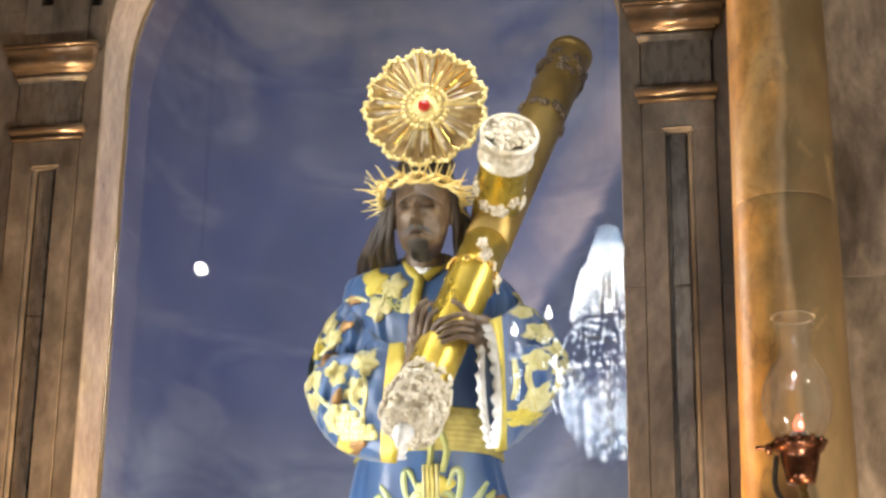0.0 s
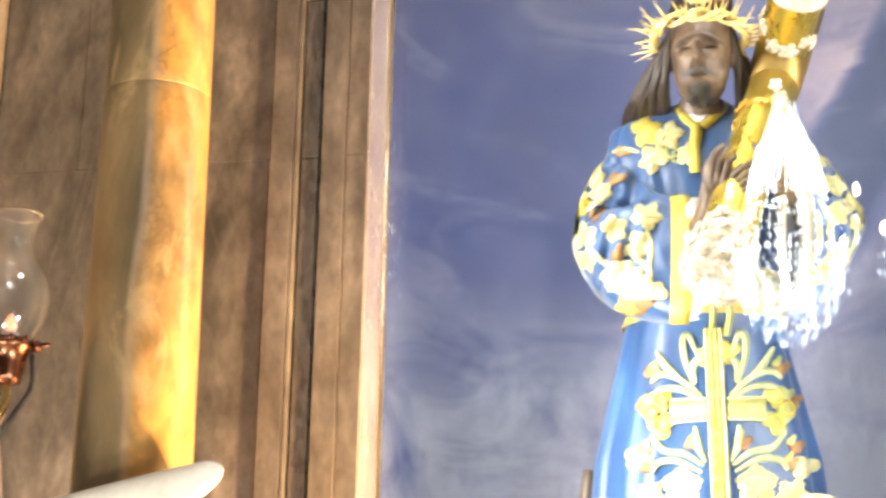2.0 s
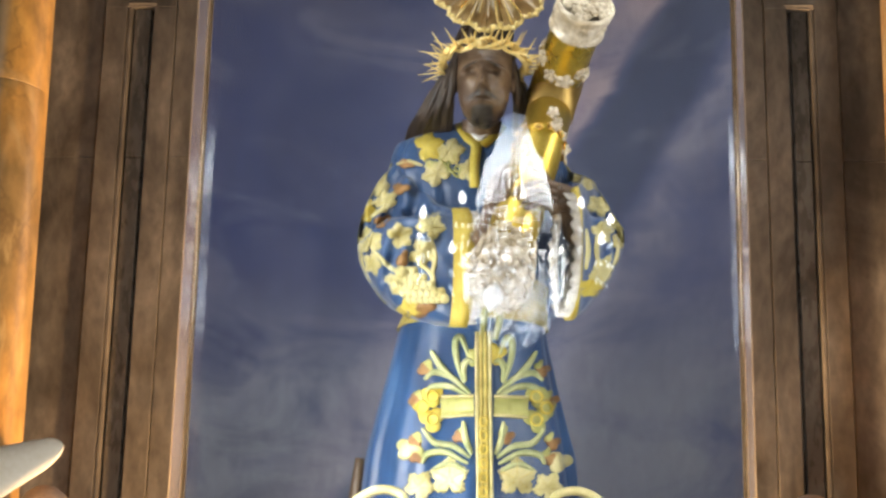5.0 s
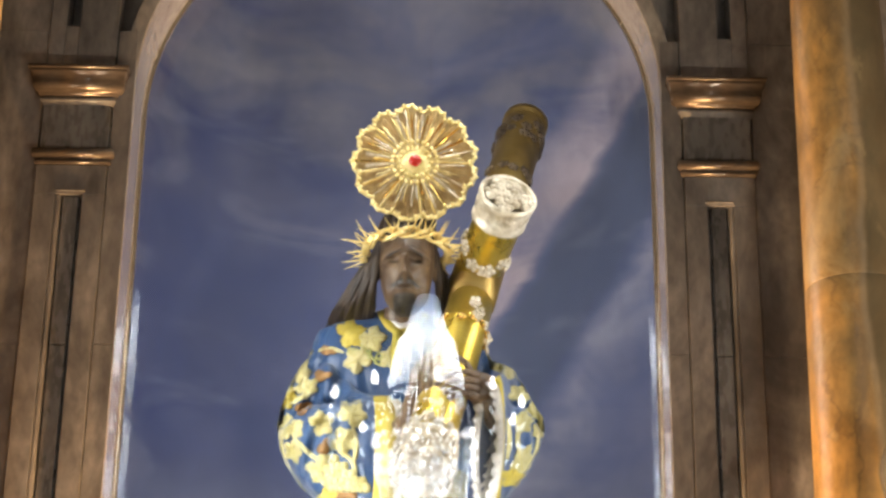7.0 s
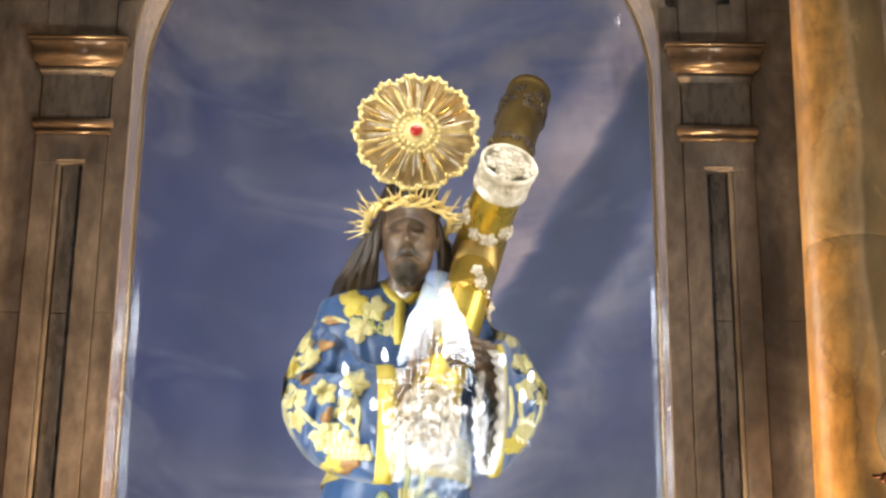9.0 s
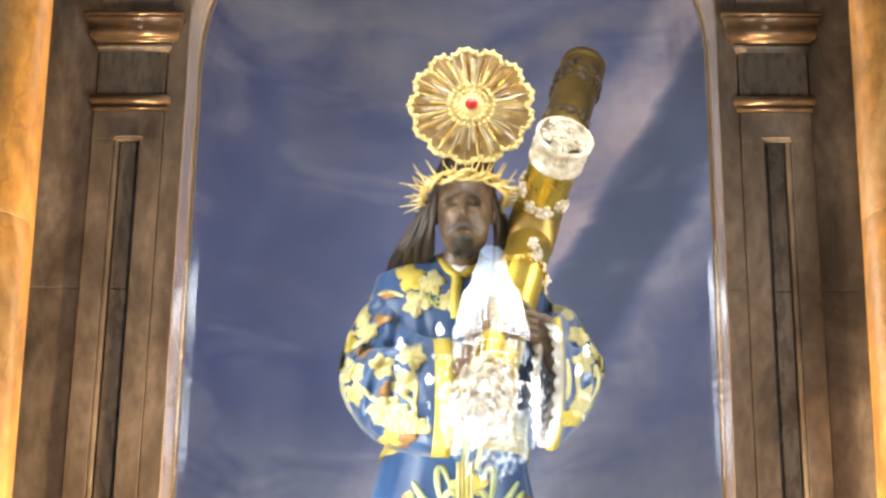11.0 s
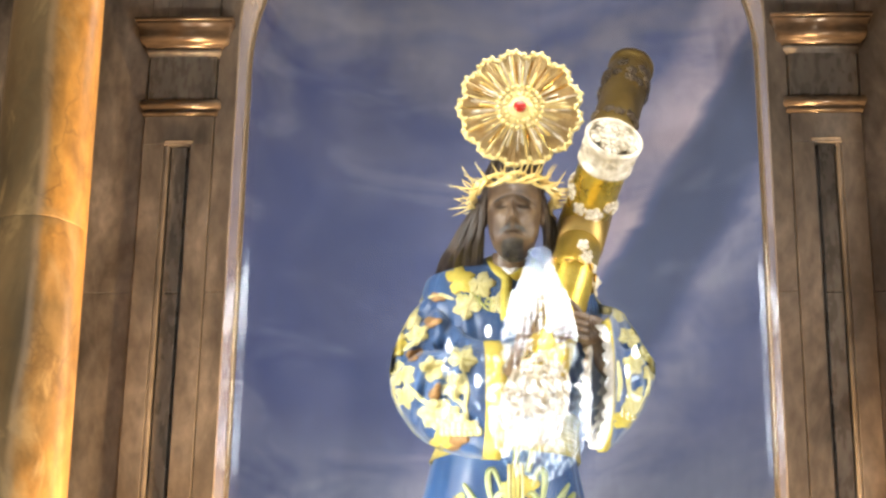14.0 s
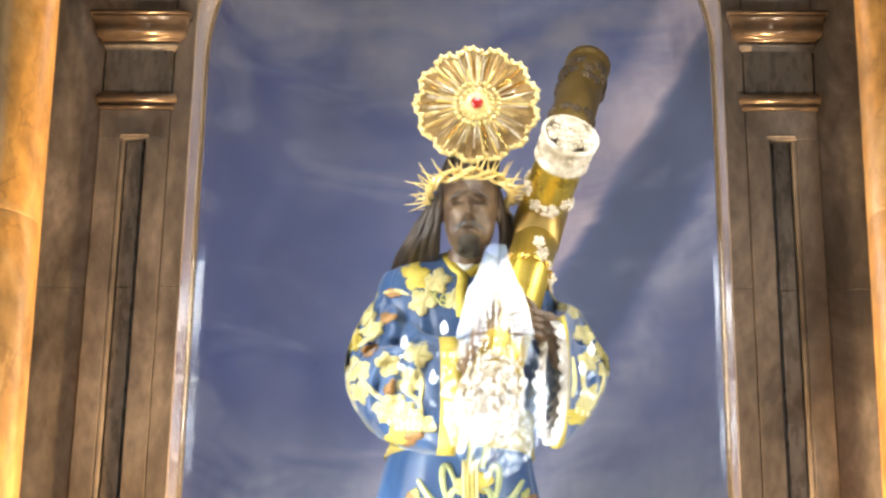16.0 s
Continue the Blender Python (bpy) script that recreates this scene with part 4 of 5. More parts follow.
# skirt: embroidered cross with sprays
braid(robe, ((0.040, 3.075), (0.041, 2.95), (0.043, 2.80), (0.047, 2.60), (0.048, 2.48)), 0.022, GREEN, "embroidered_cross", 40, 0.0, 0.014)
for dx in (-0.020, -0.007, 0.007, 0.020):
    braid(robe, ((0.040 + dx, 3.075), (0.041 + dx, 2.95), (0.043 + dx, 2.80), (0.047 + dx, 2.60), (0.048 + dx, 2.48)), 0.0055, CREAM if abs(dx) > 0.01 else OLDGOLD, "braid_cord", 40, 0.0, 0.022)
for k in range(7):
    z = 2.80 - 0.042 * k
    braid(robe, [(0.043 + 0.012 * math.cos(t), z + 0.014 * math.sin(t)) for t in (0, 1.3, 2.6, 3.9, 5.2, 6.3)], 0.005, YELLOW, "braid_link", 14, 0.0, 0.026)
for s, xe in ((-1, -0.085), (1, 0.175)):
    braid(robe, ((0.043 + s * 0.03, 2.848), ((0.043 + xe) / 2, 2.846), (xe, 2.842)), 0.030, GREEN, "embroidered_arm", 16, 0.0, 0.014)
    braid(robe, ((0.043 + s * 0.03, 2.877), ((0.043 + xe) / 2, 2.875), (xe, 2.874)), 0.005, CREAM, "braid_cord", 16, 0.0, 0.018)
    braid(robe, ((0.043 + s * 0.03, 2.819), ((0.043 + xe) / 2, 2.817), (xe, 2.812)), 0.005, CREAM, "braid_cord", 16, 0.0, 0.018)
    cx = xe + s * 0.026
    for dx, dz, r in ((0.0, 0.034, 0.036), (0.0, -0.036, 0.042), (0.030 * s, 0.0, 0.032)):
        leaf(robe, cx + dx, 2.842 + dz, r, 40, YELLOW if s < 0 else GREEN, 1.0, 3, "embroidered_lobe")
        braid(robe, [(cx + dx + 0.018 * math.cos(t), 2.842 + dz + 0.018 * math.sin(t)) for t in (0, 1.3, 2.6, 3.9, 5.2, 6.3)], 0.005, YELLOW, "braid_link", 14, 0.0, 0.020)
leaf(robe, 0.075, 3.005, 0.036, 20, YELLOW, 1.1, 4, "embroidered_pomegranate")
leaf(robe, 0.018, 3.000, 0.030, 70, GREEN, 1.2, 4, "embroidered_pomegranate")
for s in (-1, 1):
    def m(x):
        return 0.042 + s * x
    FRONDS = (((m(0.060), 2.915), (m(0.082), 2.99), (m(0.085), 3.045), (m(0.068), 3.055), (m(0.048), 3.005)), ((m(0.055), 2.92), (m(0.062), 2.96), (m(0.048), 2.985), (m(0.03), 2.98)),
              ((m(0.040), 2.885), (m(0.10), 2.935), (m(0.150), 2.948), (m(0.178), 2.925)), ((m(0.045), 2.876), (m(0.10), 2.905), (m(0.150), 2.905), (m(0.172), 2.888)),
              ((m(0.095), 2.935), (m(0.128), 2.965), (m(0.160), 3.015)), ((m(0.040), 2.690), (m(0.09), 2.725), (m(0.145), 2.735), (m(0.182), 2.778)),
              ((m(0.045), 2.672), (m(0.11), 2.705), (m(0.165), 2.700), (m(0.182), 2.672)), ((m(0.05), 2.65), (m(0.10), 2.672), (m(0.15), 2.655)), ((m(0.035), 2.70), (m(0.055), 2.75), (m(0.060), 2.80)))
    for pts in FRONDS:
        braid(robe, pts, 0.0105, SAGE, "frond", 20, 0.55, 0.012)
    for x, z in ((0.178, 2.955), (0.205, 2.862), (0.072, 2.752), (0.208, 2.735), (0.200, 2.690)):
        leaf(robe, m(x), z, 0.021, 30 * s, RUST, 1.2, 3, "bronze_bud")
        leaf(robe, m(x - 0.012), z + 0.016, 0.014, 60 * s, GREEN, 1.5, 3, "bud_calyx")
    leaf(robe, m(0.225), 2.715 if s < 0 else 2.68, 0.034, 10, CREAM, 1.2, 3, "embroidered_petal")
    leaf(robe, m(0.10), 2.625, 0.050, 90, CREAM, 1.1)
    leaf(robe, m(0.19), 2.600, 0.040, 60, CREAM, 1.1)
for pts in (((0.040, 3.20), (0.045, 3.14), (0.036, 3.06)), ((0.075, 3.19), (0.090, 3.12), (0.075, 3.05))):
    braid(robe, pts, 0.010, GREEN, "hanging_cord", 14, 0.1, 0.02)

# ---- the statue: one plain mesh ----
bm = bmesh.new()
HEAD = ((3.756, 0.010, 0.785, 0.012), (3.766, 0.030, 0.792, 0.038), (3.788, 0.048, 0.812, 0.060), (3.822, 0.066, 0.834, 0.080), (3.87, 0.079, 0.850, 0.094), (3.93, 0.088, 0.865, 0.106), (3.99, 0.092, 0.875, 0.112),
        (4.05, 0.092, 0.882, 0.110), (4.10, 0.080, 0.888, 0.100), (4.14, 0.054, 0.892, 0.070), (4.155, 0.010, 0.892, 0.015))
zs = [h[0] for h in HEAD]
rings = []
for z in np.linspace(3.756, 4.155, 96):
    a, cy, b = (np.interp(z, zs, [h[k] for h in HEAD]) for k in (1, 2, 3))
    ring = []
    for k in range(96):
        t = 2 * math.pi * k / 96
        x, y = 0.040 + a * math.cos(t), cy + b * math.sin(t)
        f = max(0.0, -math.sin(t))
        off = x - 0.034
        ridge = 0.0080 + 0.0100 * max(0.0, min(1.0, (3.912 - z) / 0.040))
        nose = 0.060 * math.exp(-abs(off / ridge) ** 2.6) * min(1, max(0.16, (3.972 - z) / 0.088)) * (1 if z > 3.874 else max(0, 1 - (3.874 - z) / 0.008)) * (1 if z < 3.984 else max(0, 1 - (z - 3.984) / 0.02))
        brow = 0.024 * math.exp(-((z - 3.970 + 0.28 * abs(off)) / 0.008) ** 2) * f * (0.45 + 0.55 * min(1, abs(off) / 0.02))
        hollow = 0.034 * f * sum(math.exp(-((off - e) / 0.018) ** 2 - ((z - 3.944) / 0.013) ** 2) for e in (-0.036, 0.036))
        lid = 0.015 * f * sum(math.exp(-((off - e) / 0.012) ** 2 - ((z - 3.940) / 0.0065) ** 2) for e in (-0.036, 0.036))
        bone = 0.013 * f * sum(math.exp(-((off - e) / 0.020) ** 2 - ((z - 3.908) / 0.015) ** 2) for e in (-0.052, 0.052))
        cheek = 0.026 * f * sum(math.exp(-((off - e) / 0.021) ** 2 - ((z - 3.856) / 0.026) ** 2) for e in (-0.050, 0.050))
        fold = 0.010 * f * sum(math.exp(-((off - e * (0.024 + 0.35 * (3.876 - z))) / 0.006) ** 2 - ((z - 3.858) / 0.020) ** 2) for e in (-1, 1))
        mouth = 0.022 * math.exp(-((z - 3.845) / 0.0050) ** 2 - (off / 0.026) ** 2) * f
        lips = 0.011 * math.exp(-((z - 3.834) / 0.006) ** 2 - (off / 0.019) ** 2) * f
        chin = 0.016 * math.exp(-((z - 3.800) / 0.026) ** 2 - (off / 0.032) ** 2) * f
        ring.append((x, y - nose - brow + hollow - lid - bone + cheek + fold + mouth - lips - chin, z))
    rings.append(ring)
loft(bm, rings)
for f in bm.faces:
    c = f.calc_center_median()
    off = abs(c.x - 0.034)
    if c.z > 4.03 or c.y > 0.885:
        f.material_index = 1
    elif (c.z < 3.820 and off < 0.034) or (3.852 < c.z < 3.868 and 0.004 < off < 0.034 + 1.2 * (3.868 - c.z) and c.y < 0.80):
        f.material_index = 2
    elif c.y < 0.82 and ((0.014 < off < 0.056 and 3.966 < c.z + 0.28 * off < 3.976) or (0.024 < off < 0.048 and 3.934 < c.z < 3.9405) or (3.841 < c.z < 3.849 and off < 0.025)):
        f.material_index = 1
turned(bm, [(0.07, 0), (0.062, 0.06), (0.065, 0.14)], (0.03, 0.93, 3.68), (0.036, 0.89, 3.84), 20, 0)
ball(bm, (-0.054, 0.875, 3.93), 0.022, 10, (0.5, 0.8, 1.4), 0)
ball(bm, (0.134, 0.875, 3.93), 0.022, 10, (0.5, 0.8, 1.4), 0)
rnd = random.Random(5)
for k in range(30):  # long locks on the west side
    u = k / 29
    x0, y0 = -0.046 - 0.012 * u, 0.85 + 0.10 * u
    end = (-0.050 - 0.25 * (1 - abs(2 * u - 1) * 0.30) * (0.2 + 0.8 * u) + rnd.uniform(-0.01, 0.01), 0.95 + 0.17 * u, 3.745 + rnd.uniform(-0.03, 0.02))
    mid = (-0.066 - 0.060 * u + rnd.uniform(-0.008, 0.008), y0 - 0.008, 3.92 + rnd.uniform(-0.02, 0.02))
    low = (0.45 * mid[0] + 0.55 * end[0] + rnd.uniform(-0.022, 0.016), 0.5 * (mid[1] + end[1]) + rnd.uniform(-0.02, 0.01), 3.83 + rnd.uniform(-0.015, 0.015))
    thick = rnd.uniform(0.010, 0.016)
    tube(bm, [(x0 + 0.01, y0, 4.04), mid, low, end], lambda t: thick * (1 - 0.35 * t) * (1 + 0.10 * math.sin(40 * t)), 7, 18, 1)
for k in range(14):  # locks on the east side
    u = k / 13
    tube(bm, [(0.118 + 0.012 * u, 0.87 + 0.09 * u, 4.04), (0.140 + 0.03 * u + rnd.uniform(-0.008, 0.008), 0.87 + 0.09 * u, 3.92), (0.138 + 0.06 * u + rnd.uniform(-0.01, 0.01), 0.86 + 0.09 * u, 3.76)], lambda t: 0.016 * (1 - 0.5 * t), 7, 10, 1)
ball(bm, (0.056, 0.880, 4.115), 0.080, 18, (1.05, 0.95, 0.85), 1)
for k in range(16):  # crown of the hair
    a = 2 * math.pi * k / 16
    tube(bm, [(0.040 + 0.02 * math.cos(a), 0.892 + 0.02 * math.sin(a), 4.155), (0.040 + 0.07 * math.cos(a), 0.892 + 0.085 * math.sin(a), 4.118), (0.040 + 0.096 * math.cos(a), 0.888 + 0.115 * math.sin(a), 4.03)], 0.014, 6, 8, 1)
for k in range(30):  # short curled beard
    ball(bm, (0.034 + rnd.uniform(-0.026, 0.026), 0.764 + rnd.uniform(0, 0.02), 3.788 + rnd.uniform(-0.030, 0.026)), rnd.uniform(0.006, 0.011), 7, (1, 1, 1.3), 2)
for v in bm.verts:  # the head moves along the sight line to fit the camera's view, the ends of the locks stay on the shoulders
    u = min(1.0, max(0.0, (v.co.z - 3.70) / 0.16))
    v.co = nearer(v.co, 0.145 * u * u * (3 - 2 * u))
head_verts = len(bm.verts)
# forearms and folded plain fingers round the cross arm
tube(bm, [(0.02, 0.66, 3.33), (0.055, 0.56, 3.36), (0.075, 0.485, 3.42)], lambda t: 0.040 - 0.008 * t, 12, 10, 0)
tube(bm, [(0.345, 0.67, 3.350), (0.292, 0.598, 3.385), (0.252, 0.492, 3.425)], lambda t: 0.034 - 0.002 * t, 12, 10, 0)
ball(bm, (0.085, 0.470, 3.445), 0.044, 14, (0.9, 0.7, 1.3), 0)
ball(bm, (0.255, 0.462, 3.425), 0.050, 14, (1.2, 0.7, 0.9), 0)
for k in range(4):  # slim fingers with knuckles: one hand upright against the tube, the other laid across it
    d = 0.022 * k
    up = 0.012 * math.sin(1.1 * k + 0.6)
    tube(bm, [(0.070 + 0.017 * k, 0.462 - 0.006 * k, 3.420 - 0.5 * d), (0.076 + 0.018 * k, 0.438, 3.458 - 0.5 * d + up), (0.088 + 0.018 * k, 0.430, 3.490 - 0.6 * d + up), (0.108 + 0.016 * k, 0.446, 3.512 - 0.7 * d + up)], lambda t: 0.0112 * (1 - 0.35 * t) * (1 + 0.12 * math.sin(15 * t)), 8, 14, 0)
    tube(bm, [(0.252, 0.432, 3.452 - d), (0.208, 0.408, 3.456 - d), (0.158, 0.412, 3.440 - 1.05 * d), (0.124 + 0.010 * k, 0.440, 3.424 - 1.05 * d)], lambda t: 0.0112 * (1 - 0.40 * t) * (1 + 0.12 * math.sin(15 * t)), 8, 14, 0)
tube(bm, [(0.236, 0.45, 3.458), (0.212, 0.425, 3.490), (0.186, 0.432, 3.508)], lambda t: 0.011 * (1 - 0.3 * t), 8, 8, 0)
bm.verts.ensure_lookup_table()
for k in range(head_verts, len(bm.verts)):  # hands and forearms move along the sight line to fit the camera's view
    bm.verts[k].co = nearer(bm.verts[k].co, 0.055)
loft(bm, [[(0.02 + a * math.cos(t), cy + b * math.sin(t), z) for t in np.linspace(0, 2 * math.pi, 25)[:-1]] for z, cy, a, b in ((2.42, 1.13, 0.16, 0.12), (3.2, 1.0, 0.14, 0.12), (3.6, 0.93, 0.20, 0.12), (3.72, 0.93, 0.10, 0.07))])
solid("statue", bm, [WOODSKIN, HAIRWOOD, BEARDWOOD], (0.03, 0.92, 2.45), "dark carved wooden statue with long locks, wearing a blue robe", "statue")


# ---- the gilt cross on the shoulder ----
def rosette(bm, place, out, r, rnd, mat=0):
    """A small chased rose of petals round a bud, facing out."""
    out = Vector(out).normalized()
    side = out.orthogonal().normalized()
    up = out.cross(side)
    spin = rnd.uniform(0, 6.28)
    for ringr, count, size in ((0.62, 5, 0.46), (0.25, 3, 0.34)):
        for k in range(count):
            a = spin + 2 * math.pi * k / count
            c = Vector(place) + r * ringr * (math.cos(a) * side + math.sin(a) * up) + out * r * (0.30 if ringr < 0.5 else 0.1)
            made = bmesh.ops.create_icosphere(bm, subdivisions=1, radius=r * size)
            for v in made["verts"]:
                q = v.co
                v.co = c + side * q.x + up * q.y + out * q.z * 0.6
                for f in v.link_faces:
                    f.material_index = mat


cross = thing("cross", (0.2, 0.75, 3.18), "gilt tubular cross with chased silver ends and rose bands", "cross")
rnd = random.Random(11)
A0, A1 = Vector((0.080, 0.275, 3.118)), Vector((0.469, 1.314, 4.676))
wa = (A1 - A0).normalized()
la = (A1 - A0).length
J = Vector((0.246, 0.842, 3.867))
N = Vector((0.348, 0.489, 4.051))
wb = (N - J).normalized()
lb = (N - J).length
bm = bmesh.new()
turned(bm, [(0.071, 0.04), (0.071, 0.06), (0.073, la * 0.33), (0.077, la * 0.333), (0.077, la * 0.345), (0.073, la * 0.349), (0.070, la * 0.42)], A0, A1, 40)
shaft = part("shaft", bm, DARKGOLD, cross, "bright gold tube")
# same tube as the shaft, continued in a darker, rougher gold
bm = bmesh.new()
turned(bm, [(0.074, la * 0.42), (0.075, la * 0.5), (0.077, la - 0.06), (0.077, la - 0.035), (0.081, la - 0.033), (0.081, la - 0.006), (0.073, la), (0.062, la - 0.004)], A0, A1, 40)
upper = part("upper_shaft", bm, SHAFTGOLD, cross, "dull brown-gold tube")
bm = bmesh.new()
turned(bm, [(0.070, -0.06), (0.074, -0.02), (0.075, 0.0), (0.077, lb - 0.06), (0.077, lb - 0.04)], J, N, 40)
arm = part("arm", bm, DARKGOLD, cross, "bright gold tube")
# silver ends
bm = bmesh.new()
turned(bm, [(0.082, lb - 0.105), (0.088, lb - 0.102), (0.088, lb - 0.094), (0.084, lb - 0.088), (0.087, lb - 0.02), (0.092, lb - 0.012), (0.093, lb), (0.088, lb + 0.006), (0.080, lb + 0.002), (0.070, lb - 0.026), (0.0, lb - 0.030)], J, N, 40)
top_end = part("end_cap", bm, SILVER, arm, "chased silver end cap")
bm = bmesh.new()
turned(bm, [(0.052, -0.045), (0.074, -0.040), (0.083, -0.010), (0.087, 0.03), (0.084, 0.07), (0.079, 0.10), (0.078, 0.112), (0.082, 0.118), (0.076, 0.126)], A0, A1, 40)
low_end = part("end_cap", bm, SILVER, shaft, "silver end cap covered in roses")
bm = bmesh.new()
turned(bm, [(0.004, -0.125), (0.012, -0.110), (0.024, -0.085), (0.030, -0.062), (0.026, -0.045), (0.010, -0.036)], A0, A1, 18)
part("finial", bm, LACE, low_end, "small white finial")


def ring_roses(host, a, way, at, radius, count, size, mat, spread=0.012, face=None):
    """Roses set round a tube, one mesh each."""
    side = way.orthogonal().normalized()
    up = way.cross(side)
    for k in range(count):
        ang = 2 * math.pi * k / count + rnd.uniform(-0.15, 0.15)
        out = math.cos(ang) * side + math.sin(ang) * up
        bm = bmesh.new()
        rosette(bm, a + way * (at + rnd.uniform(-spread, spread)) + out * radius, out, size * rnd.uniform(0.8, 1.2), rnd)
        part("rose", bm, mat, host)


def disc_roses(host, centre, way, radius, count, size, mat):
    side = way.orthogonal().normalized()
    up = way.cross(side)
    for k in range(count):
        r, ang = radius * math.sqrt((k + 0.3) / count), 2.4 * k
        bm = bmesh.new()
        rosette(bm, centre + r * (math.cos(ang) * side + math.sin(ang) * up), (way + 0.4 * rnd.uniform(-1, 1) * side).normalized(), size * rnd.uniform(0.75, 1.25), rnd)
        part("rose", bm, mat, host)


disc_roses(top_end, N - wb * 0.004, wb, 0.060, 9, 0.034, SILVER)
ring_roses(top_end, J, wb, lb - 0.052, 0.084, 14, 0.014, SILVER, 0.012)
ring_roses(arm, J, wb, 0.42 * lb, 0.076, 9, 0.026, SILVER, 0.022)
disc_roses(low_end, A0 - wa * 0.040, -wa, 0.072, 14, 0.024, SILVER)
for at, r in ((-0.008, 0.084), (0.044, 0.087), (0.092, 0.081)):
    ring_roses(low_end, A0, wa, at, r, 11, 0.024, SILVER, 0.010)
ring_roses(shaft, A0, wa, 0.335 * la, 0.078, 12, 0.019, GOLD, 0.010)
ring_roses(shaft, A0, wa, 0.145, 0.076, 12, 0.020, SILVER, 0.012)
for at, size in ((la - 0.13, 0.026), (la - 0.17, 0.024), (la - 0.42, 0.022)):
    ring_roses(upper, A0, wa, at, 0.078, 11, size, BRONZE, 0.035)
# silver flower sprigs between the tubes
for x, y, z in ((0.262, 0.58, 3.70), (0.272, 0.59, 3.66), (0.250, 0.57, 3.73), (0.285, 0.60, 3.62), (0.255, 0.56, 3.68)):
    bm = bmesh.new()
    rosette(bm, (x, y, z), (-0.1, -1, -0.2), 0.020, rnd)
    part("silver_flower", bm, SILVER, arm)
bm = bmesh.new()
tube(bm, [(0.25, 0.58, 3.74), (0.27, 0.60, 3.66), (0.29, 0.62, 3.58)], 0.005, 6, 8)
part("silver_stalk", bm, SILVER, arm)

# ---- crown of thorns ----
crown = thing("crown_of_thorns", (0.043, 0.70, 3.93), "golden woven crown of thorns on the statue's head", "crown")
cc, rx, ry = Vector((0.041, 0.700, 3.934)), 0.130, 0.140
for s in range(5):
    bm = bmesh.new()
    ring = []
    for k in range(73):
        t = 2 * math.pi * k / 72
        w = (5 + s % 2) * t + s * 2 * math.pi / 5
        rr = 1 + 0.07 * math.cos(w)
        ring.append(cc + Vector((rx * rr * math.cos(t), ry * rr * math.sin(t), 0.016 * math.sin(w) - 0.018 * math.sin(t))))
    tube(bm, ring, 0.0056, 7)
    part("twig", bm, PALEGOLD, crown)
for k in range(64):  # thorns in sheaves of four that fan out from the band
    t = 2 * math.pi * (k // 4 * 4 + 0.5 * (k % 4)) / 64 + rnd.uniform(-0.04, 0.04)
    out = Vector((math.cos(t), math.sin(t), 0))
    p = cc + Vector((rx * math.cos(t), ry * math.sin(t), rnd.uniform(-0.012, 0.012) - 0.018 * math.sin(t)))
    side = Vector((-math.sin(t), math.cos(t), 0)) * (k % 4 - 1.5) * 0.30
    d = (out + side + Vector((0, 0, (-0.30, 0.05, 0.45, 0.95)[(k + k // 4) % 4] + rnd.uniform(-0.15, 0.15)))).normalized()
    bm = bmesh.new()
    tube(bm, [p, p + d * rnd.uniform(0.050, 0.092)], lambda u: 0.0046 * (1 - 0.85 * u), 6, 4)
    part("thorn", bm, PALEGOLD, crown)

# ---- radiant halo behind the head ----
halo = thing("halo", (0.050, 0.75, 4.08), "scalloped golden halo with radiating ribs and a red stone", "halo")
hc = Vector((0.0607, 0.648, 4.219))


def halo_r(t):
    return 0.176 + 0.021 * abs(math.sin(6.5 * t)) ** 0.8


bm = bmesh.new()
n = 260  # a fan of narrow pleats
rows = []
for f in (0.05, 0.3, 0.55, 0.8, 1.0):
    rows.append([hc + Vector((halo_r(t) * f * math.cos(t), -0.0045 * (1 if k % 2 else -1) * f - 0.010 * f * f * abs(math.sin(6.5 * t)), halo_r(t) * f * math.sin(t))) for k, t in ((k, 2 * math.pi * k / n) for k in range(n))])
loft(bm, rows, caps=False)
loft(bm, [[p + Vector((0, 0.006, 0)) for p in row] for row in rows], caps=False)
part("plate", bm, HALOPLATE, halo, "pleated amber-gilt plate", smooth=False)
bm = bmesh.new()
ring = [hc + Vector((halo_r(t) * math.cos(t), -0.010 * abs(math.sin(6.5 * t)), halo_r(t) * math.sin(t))) for t in np.linspace(0, 2 * math.pi, 209)]
tube(bm, ring, 0.0062, 8)
part("scalloped_rim", bm, LACEGOLD, halo, "bright beaded scalloped rim")
for k in range(91):
    t = 2 * math.pi * (k + 0.5) / 91
    out = halo_r(t) + (0.005 if k % 2 else -0.006)
    p = hc + Vector((out * math.cos(t), -0.013, out * math.sin(t)))
    bm = bmesh.new()
    made = bmesh.ops.create_icosphere(bm, subdivisions=1, radius=rnd.uniform(0.0062, 0.0088))
    for v in made["verts"]:
        v.co += p
    part("rim_bead", bm, LACEGOLD, halo)
